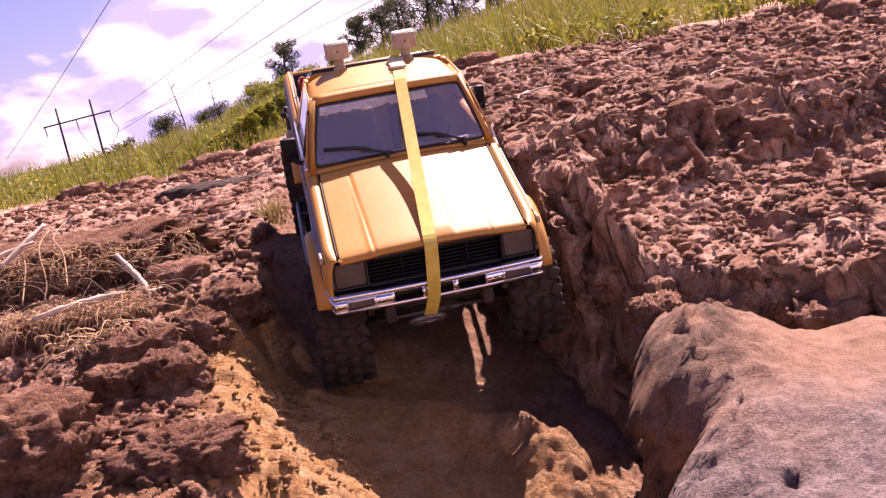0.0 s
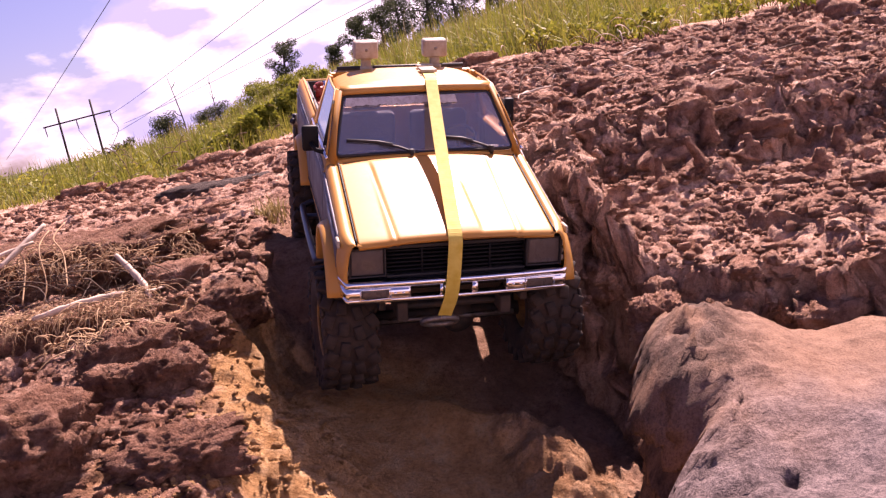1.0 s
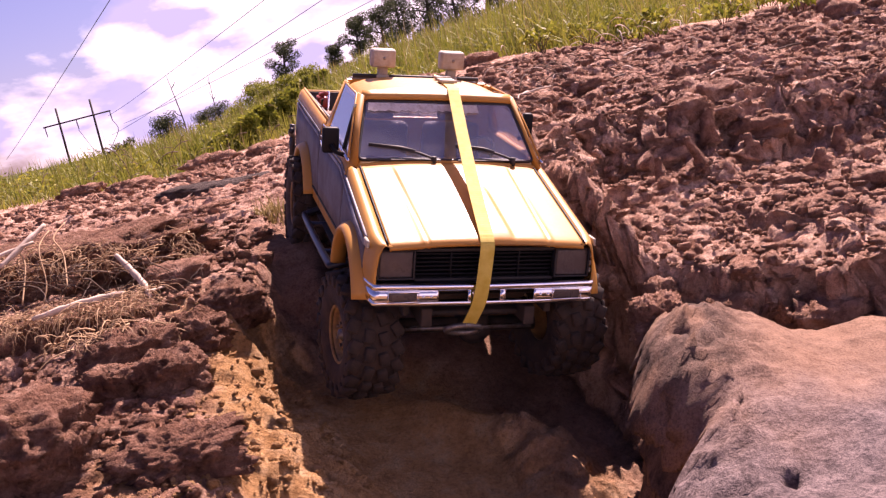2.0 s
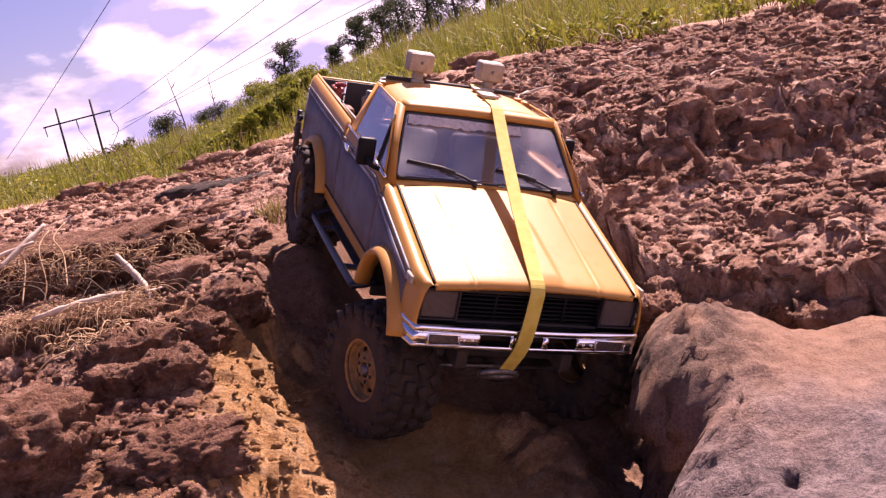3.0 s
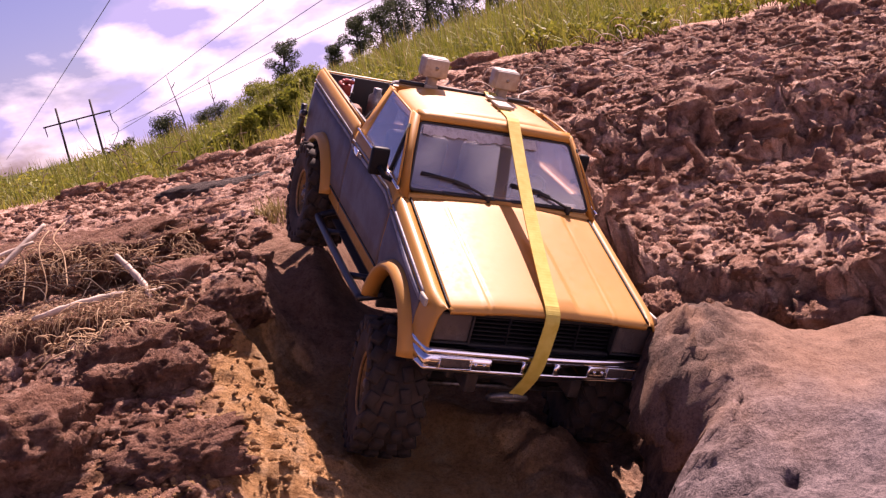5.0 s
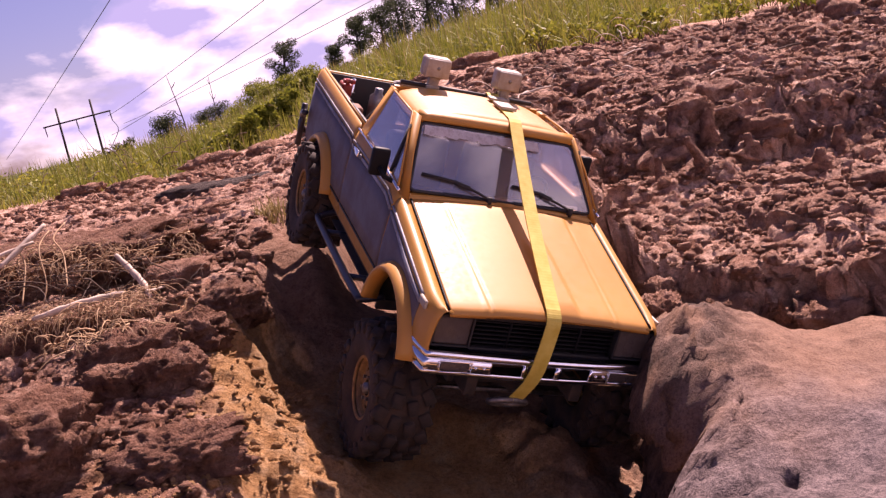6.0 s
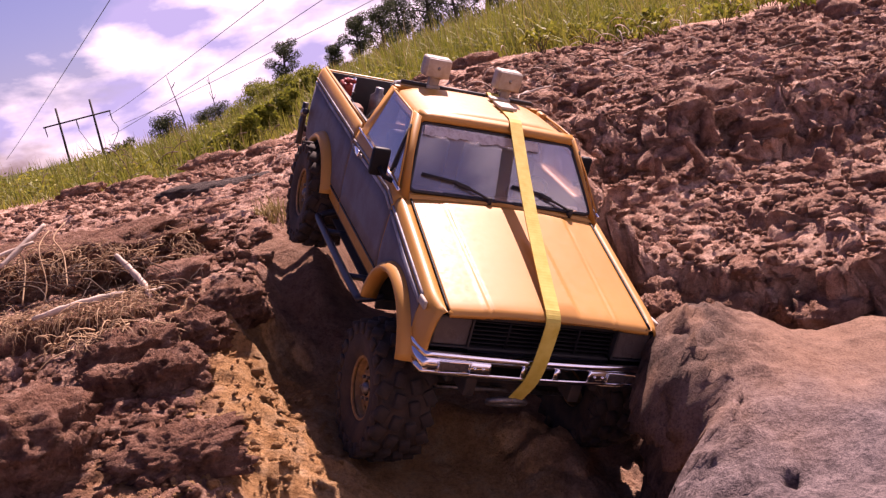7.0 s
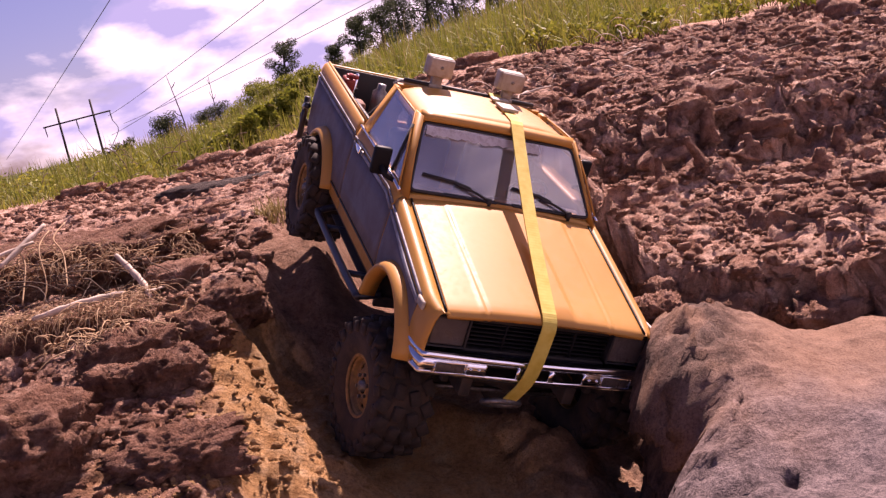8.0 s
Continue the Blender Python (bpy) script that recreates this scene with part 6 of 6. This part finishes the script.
def make_crumbs():
    """Loose crumbs of soil over the banks, as one mesh."""
    rng = np.random.RandomState(12)
    ico = bmesh.new()
    bmesh.ops.create_uvsphere(ico, u_segments=4, v_segments=3, radius=1)
    v0 = np.array([v.co[:] for v in ico.verts])
    bmesh.ops.triangulate(ico, faces=ico.faces)
    f0 = np.array([[v.index for v in f.verts] for f in ico.faces])
    ico.free()
    for name, n, mat, label, box_ in (("soil_crumbs", 46000, CLAY, "loose pinkish-brown crumbs of dry soil", (0.10, 1.0, 0.64, 2.4)),
                                      ("soil_crumbs", 12000, CLAY, "loose pinkish-brown crumbs of dry soil", (-1.1, -0.15, 0.80, 2.8)),
                                      ("peat_crumbs", 3200, PEAT, "dark peaty crumbs scattered on the bank", (-0.42, -0.16, 0.5, 1.15)),
                                      ("sand_crumbs", 1200, OCHRE, "ochre crumbs of sand on the slope", (-0.20, -0.07, 0.5, 0.78))):
        x0, x1, y0, y1 = box_
        y = y0 + (y1 - y0) * rng.uniform(0, 1, n) ** 1.4
        x = x0 + (x1 - x0) * rng.uniform(0, 1, n)
        z, inside = ground_height(x, y)
        dens = fbm(x / 0.09, y / 0.09, x * 0 + 3, 3) + rng.uniform(-0.3, 0.3, n)
        keep = (dens > -0.12) & ((name != "peat_crumbs") | (x < gully_left(y) - 0.11) | (y > 0.8)) & (inside < (0.97 if name == "sand_crumbs" else 0.6))
        x, y, z = x[keep], y[keep], z[keep]
        m = len(x)
        s = np.clip(rng.lognormal(math.log(0.0023), 0.55, m), 0.0009, 0.0085) * (0.8 + 0.4 * y)
        if name == "sand_crumbs":
            s *= 0.6
        sc = s[:, None, None] * rng.uniform(0.6, 1.3, (m, 1, 3))
        jit = 1 + 0.55 * rng.uniform(-1, 1, (m, len(v0), 1))
        a = rng.uniform(0, 2 * np.pi, m)
        c, sn = np.cos(a), np.sin(a)
        p = v0[None] * jit * sc
        p = np.stack([p[..., 0] * c[:, None] - p[..., 1] * sn[:, None], p[..., 0] * sn[:, None] + p[..., 1] * c[:, None], p[..., 2] * 0.6], -1)
        p += np.stack([x, y, z + s * 0.4 + 0.001], -1)[:, None]
        faces = (f0[None] + (np.arange(m) * len(v0))[:, None, None]).reshape(-1, 3)
        me = bpy.data.meshes.new(name)
        me.vertices.add(m * len(v0))
        me.vertices.foreach_set("co", p.ravel())
        me.loops.add(faces.size)
        me.loops.foreach_set("vertex_index", faces.ravel())
        me.polygons.add(len(faces))
        me.polygons.foreach_set("loop_start", np.arange(0, faces.size, 3))
        me.update()
        me.materials.append(mat)
        tagged(new(name, me), label, "soil", kind="stuff")


def make_roots():
    rnd = random.Random(21)

    def strands(name, count, start, spread, reach, r, mat, label, droop, wild=0.8):
        bms = []
        for _ in range(count):
            x, y, z = start(rnd)
            a = rnd.uniform(0, 2 * math.pi)
            l = reach * rnd.uniform(0.4, 1.3)
            p, d = Vector((x, y, z)), Vector((math.cos(a) * spread, math.sin(a) * spread - 0.35, rnd.uniform(-0.2, 0.6)))
            pts = [p.copy()]
            for k in range(6):
                p = p + d.normalized() * l / 6
                d = d + Vector((rnd.uniform(-wild, wild), rnd.uniform(-wild, wild), wild * rnd.uniform(-0.7, 0.5) - 0.7 * droop))
                floor = ground_z(p.x, p.y) + 0.001
                p.z = max(p.z, floor)
                pts.append(p.copy())
            rr = r * rnd.choice((0.5, 0.7, 0.9, 1.1, 1.5))
            bms.append(tube(pts, [rr * (1 - 0.1 * k) for k in range(7)], 4))
        return tagged(part(name, join(*bms), mat), label, "roots", kind="stuff")

    def along(ax, ay, az, bx, by, bz, w):
        def pick(r):
            t = r.uniform(0, 1)
            return ax + (bx - ax) * t + r.uniform(-w, w), ay + (by - ay) * t + r.uniform(-w, w), az + (bz - az) * t + r.uniform(-0.3 * w, 0.5 * w)
        return pick
    strands("dead_roots", 560, along(-0.44, 0.90, 0.372, -0.24, 0.90, 0.350, 0.03), 1.0, 0.032, 0.00036, STRAW, "straw-coloured tangle of dead roots on the sod", 0.5, 0.9)
    strands("dead_roots", 520, along(-0.40, 0.790, 0.330, -0.24, 0.785, 0.330, 0.020), 1.0, 0.028, 0.00034, STRAW, "straw-coloured tangle of dead roots on the sod", 0.6, 0.9)
    strands("dead_roots", 130, along(-0.30, 0.730, 0.318, -0.22, 0.725, 0.312, 0.018), 0.8, 0.030, 0.0005, STRAW, "straw-coloured tangle of dead roots on the sod", 0.4, 0.5)
    strands("fine_roots", 90, along(-0.46, 0.87, 0.360, -0.22, 0.83, 0.330, 0.045), 1.2, 0.045, 0.0005, ROOT, "thin brown roots hanging from the sod", 0.4)
    strands("plant_litter", 120, along(0.16, 1.40, 0.40, 0.62, 2.1, 0.435, 0.16), 1.0, 0.045, 0.0008, PALE_BARK, "bleached stalks littered over the bank", 0.5, 0.16)
    strands("plant_litter", 90, along(0.10, 1.30, 0.39, 0.30, 1.75, 0.42, 0.08), 1.0, 0.045, 0.0008, ROOT, "dry brown stalks littered over the bank", 0.5, 0.16)
    strands("plant_litter", 60, along(-0.9, 2.3, 0.35, -0.2, 2.6, 0.40, 0.2), 1.0, 0.070, 0.0011, ROOT, "dry brown stalks littered over the bank", 0.5, 0.16)
    # bigger bleached pieces
    for pts, w, label in (([(-0.384, 0.859, 0.372), (-0.369, 0.881, 0.385), (-0.354, 0.904, 0.398)], 0.0058, "flat bleached stalk lying across the sod"),
                          ([(-0.420, 0.850, 0.372), (-0.392, 0.862, 0.380), (-0.360, 0.885, 0.386)], 0.0040, "flat bleached stalk lying across the sod"),
                          ([(-0.282, 0.857, 0.362), (-0.269, 0.845, 0.348), (-0.257, 0.832, 0.334), (-0.251, 0.820, 0.323)], 0.0060, "peeling strip of bleached bark over the edge"),
                          ([(-0.332, 0.772, 0.334), (-0.304, 0.777, 0.337), (-0.278, 0.782, 0.338), (-0.262, 0.792, 0.337)], 0.0060, "bleached broken branch along the sod edge"),
                          ([(-0.252, 0.818, 0.330), (-0.238, 0.850, 0.327)], 0.0026, "short bleached twig on the bank")):
        p = spline(pts, 5)
        n = len(p)
        rr = [w * 0.5 * (0.55 + 0.45 * math.sin(math.pi * (k + 0.6) / n)) * (1 + 0.15 * math.sin(k * 2.1)) for k in range(n)]
        tagged(part("dead_branch", tube(p, rr, 8), PALE_BARK), label, "branch")
    for pts in ([(-0.335, 0.903, 0.396), (-0.340, 0.880, 0.386), (-0.331, 0.869, 0.371), (-0.322, 0.834, 0.345)], [(-0.366, 0.902, 0.392), (-0.372, 0.880, 0.382), (-0.366, 0.868, 0.368), (-0.363, 0.833, 0.339)],
                [(-0.350, 0.900, 0.392), (-0.352, 0.872, 0.380), (-0.345, 0.850, 0.350), (-0.350, 0.835, 0.330)]):
        tagged(part("hanging_root", tube(spline(pts, 5), 0.0007, 6), STRAW), "long straw-coloured root hanging over the sod", "root")
    # twigs on the right bank
    rnd = random.Random(8)
    spots = [(0.278, 1.361, 55, 0.095), (0.330, 1.52, 70, 0.085), (0.50, 1.205, 110, 0.045), (0.528, 1.365, 20, 0.05), (0.59, 1.742, 150, 0.07), (0.558, 1.906, 60, 0.09), (0.115, 1.35, 24, 0.085), (0.178, 1.381, 15, 0.06), (0.40, 1.69, 35, 0.10)]
    spots += [(rnd.uniform(0.15, 0.75), rnd.uniform(1.1, 2.3), rnd.uniform(0, 180), rnd.uniform(0.025, 0.08)) for _ in range(24)]
    spots += [(rnd.uniform(-0.8, -0.25), rnd.uniform(1.2, 2.5), rnd.uniform(0, 180), rnd.uniform(0.03, 0.08)) for _ in range(10)]
    for k, (x, y, a, l) in enumerate(spots):
        c, s = math.cos(radians(a)) * l / 2, math.sin(radians(a)) * l / 2
        za, zb = ground_z(x - c, y - s) + 0.004, ground_z(x + c, y + s) + 0.005
        mid = (x + rnd.uniform(-0.004, 0.004), y + rnd.uniform(-0.004, 0.004), max((za + zb) / 2, ground_z(x, y) + 0.004) + 0.002)
        r = rnd.uniform(0.0010, 0.0022)
        ob = part("twig", tube(spline([(x - c, y - s, za), mid, (x + c, y + s, zb)], 4), [r * (1 - 0.06 * q) for q in range(9)], 6), PALE_BARK if k % 3 else ROOT)
        tagged(ob, "bleached dead twig lying on the soil" if k % 3 else "brown dead twig lying on the soil", "twig", "twigs on the banks")
    # a small green tuft at the lip of the wash
    for k, (x, y, h, n) in enumerate(((-0.186, 1.095, 0.030, 60), (-0.176, 1.13, 0.024, 40))):
        rng = np.random.RandomState(50 + k)
        xs, ys = x + rng.normal(0, 0.006, n), y + rng.normal(0, 0.006, n)
        zs = ground_height(xs, ys)[0] + 0.004
        tagged(blades("grass_tuft", xs, ys, zs, h * rng.uniform(0.5, 1.2, n), np.full(n, 0.0016), 1.2, STRAW_GRASS, 60 + k), "small dry grass tuft at the lip of the wash", "grass tuft")
    # weeds at the edge of the turf
    rng = np.random.RandomState(77)
    for k in range(14):
        x, y = rng.uniform(0.35, 1.1), rng.uniform(2.2, 3.0)
        t = new("weed")
        t.matrix_basis = pose(x, y, ground_z(x, y) - 0.004)
        tagged(t, "low leafy green weed on the bare soil", "weed", "weeds along the turf edge")
        stems, blobs = [], []
        for q in range(5):
            a = q * 1.3 + rng.uniform(-0.4, 0.4)
            e = (0.035 * math.cos(a), 0.035 * math.sin(a), rng.uniform(0.03, 0.075))
            stems.append(tube([(0, 0, 0), (e[0] * 0.4, e[1] * 0.4, e[2] * 0.6), e], [0.0014, 0.0011, 0.0007], 5))
            blobs.append((*e, 0.022))
        part("stem", join(*stems), ROOT, t)
        v, f = crown_mesh(blobs, 120, 0.009, rng)
        mesh_object("leaves", v, f, SHRUB, t, smooth=False)


def make_butterfly():
    dark = plain("dark_wing", (0.004, 0.0035, 0.004), 1.0, spec=0.0)
    b = new("butterfly")
    tagged(b, "black swallowtail butterfly in quick flight", "butterfly")
    part("body", tube([(-0.012, 0, 0), (-0.004, 0, 0.0008), (0.004, 0, 0.001), (0.010, 0, 0.0004), (0.013, 0, 0)], [0.0008, 0.0018, 0.0024, 0.0018, 0.0006], 10), dark, b)
    for s in (-1, 1):
        fore = rounded([(0.0100, s * 0.0010, 0.0013), (0.0250, s * 0.0200, 0.0150), (0.0163, s * 0.0287, 0.0213), (-0.0025, s * 0.0150, 0.0100)], 0.25)
        hind = rounded([(0.0013, s * 0.0010, 0.0013), (-0.0037, s * 0.0187, 0.0125), (-0.0200, s * 0.0225, 0.0125), (-0.0350, s * 0.0150, 0.0063), (-0.0150, s * 0.0037, 0.0025)], 0.25)
        part("fore_wing", plate(fore, 0.0004), dark, b, smooth=False)
        part("hind_wing", plate(hind, 0.0004), dark, b, smooth=False)
        part("antenna", tube([(0.012, s * 0.0005, 0.0005), (0.018, s * 0.003, 0.004), (0.022, s * 0.005, 0.006)], 0.0003, 5), dark, b)
    return b


butterfly = make_butterfly()
make_clods()
make_crumbs()
make_roots()


TRUCK_ROWS = [
    (0.0, pose(-0.0381, 0.9417, 0.2721, -2.12, 14.84, -83.36)),
    (0.5, pose(-0.0406, 0.9268, 0.2666, -5.92, 12.53, -83.20)),
    (1.0, pose(-0.0403, 0.9029, 0.2641, -9.73, 11.49, -82.44)),
    (1.5, pose(-0.0412, 0.8893, 0.2579, -11.88, 11.01, -80.96)),
    (2.8, pose(-0.0408, 0.8550, 0.2498, -17.08, 12.32, -77.35)),
    (3.0, pose(-0.0359, 0.8395, 0.2478, -18.96, 14.82, -77.78)),
    (3.5, pose(-0.0353, 0.8282, 0.2450, -20.73, 16.58, -77.60)),
    (4.5, pose(-0.0357, 0.8283, 0.2443, -20.93, 17.10, -77.72)),
    (6.0, pose(-0.0362, 0.8195, 0.2441, -21.59, 17.27, -78.08)),
    (7.5, pose(-0.0366, 0.8221, 0.2449, -22.03, 17.72, -78.44)),
    (8.0, pose(-0.0393, 0.8260, 0.2463, -23.14, 18.31, -78.76)),
]

# seconds; steering in degrees; height of the front right, front left, rear right and rear left wheel; way rolled in metres
RUN = [
    (0.0, 0, 0.044, 0.049, 0.061, 0.050, 0.000),
    (0.5, 2, 0.043, 0.049, 0.063, 0.050, 0.016),
    (1.0, 3, 0.042, 0.049, 0.065, 0.050, 0.042),
    (1.5, 4, 0.042, 0.050, 0.067, 0.050, 0.058),
    (2.2, 8, 0.040, 0.052, 0.069, 0.049, 0.078),
    (2.8, 14, 0.038, 0.054, 0.071, 0.048, 0.097),
    (3.0, 16, 0.037, 0.054, 0.072, 0.048, 0.113),
    (3.5, 18, 0.036, 0.054, 0.072, 0.047, 0.126),
    (3.8, 18, 0.036, 0.054, 0.072, 0.047, 0.126),
    (4.2, -10, 0.036, 0.054, 0.072, 0.047, 0.126),
    (4.5, -14, 0.036, 0.054, 0.072, 0.047, 0.126),
    (5.2, -6, 0.036, 0.054, 0.072, 0.047, 0.132),
    (6.0, 0, 0.036, 0.054, 0.072, 0.047, 0.136),
    (7.0, 2, 0.036, 0.054, 0.072, 0.047, 0.136),
    (7.5, 3, 0.036, 0.054, 0.072, 0.047, 0.134),
    (8.0, 6, 0.036, 0.054, 0.072, 0.047, 0.130),
]


FLIGHT = [
    (0.0, pose(-1.30, 0.60, 0.62, 0, 0, -10)),
    (3.0, pose(-1.10, 0.75, 0.70, 0, 6, -30)),
    (5.6, pose(-1.20, 0.55, 0.60, 0, 0, -20)),
    (6.1, pose(-0.46, 0.540, 0.375, 25, 8, 2)),
    (6.2, pose(-0.072, 0.583, 0.289, 30, 10, -8)),
    (6.3, pose(0.040, 0.240, 0.230, 20, 10, -60)),
    (6.6, pose(0.70, -0.60, 0.40, 0, -5, -50)),
    (8.0, pose(2.20, -2.40, 0.90, 0, -5, -50)),
]


def motions():
    walk(truck, TRUCK_ROWS)
    walk(butterfly, FLIGHT)
    for k, (wheel, x, y) in enumerate(zip(WHEELS, (0.157, 0.157, -0.125, -0.125), (-0.077, 0.077, -0.079, 0.079))):
        walk(wheel, [(r[0], pose(x, y, r[2 + k], 0, 0, r[1] if k < 2 else 0) @ pose(0, 0, 0, 0, math.degrees(r[6] / 0.05), 0)) for r in RUN])


motions()
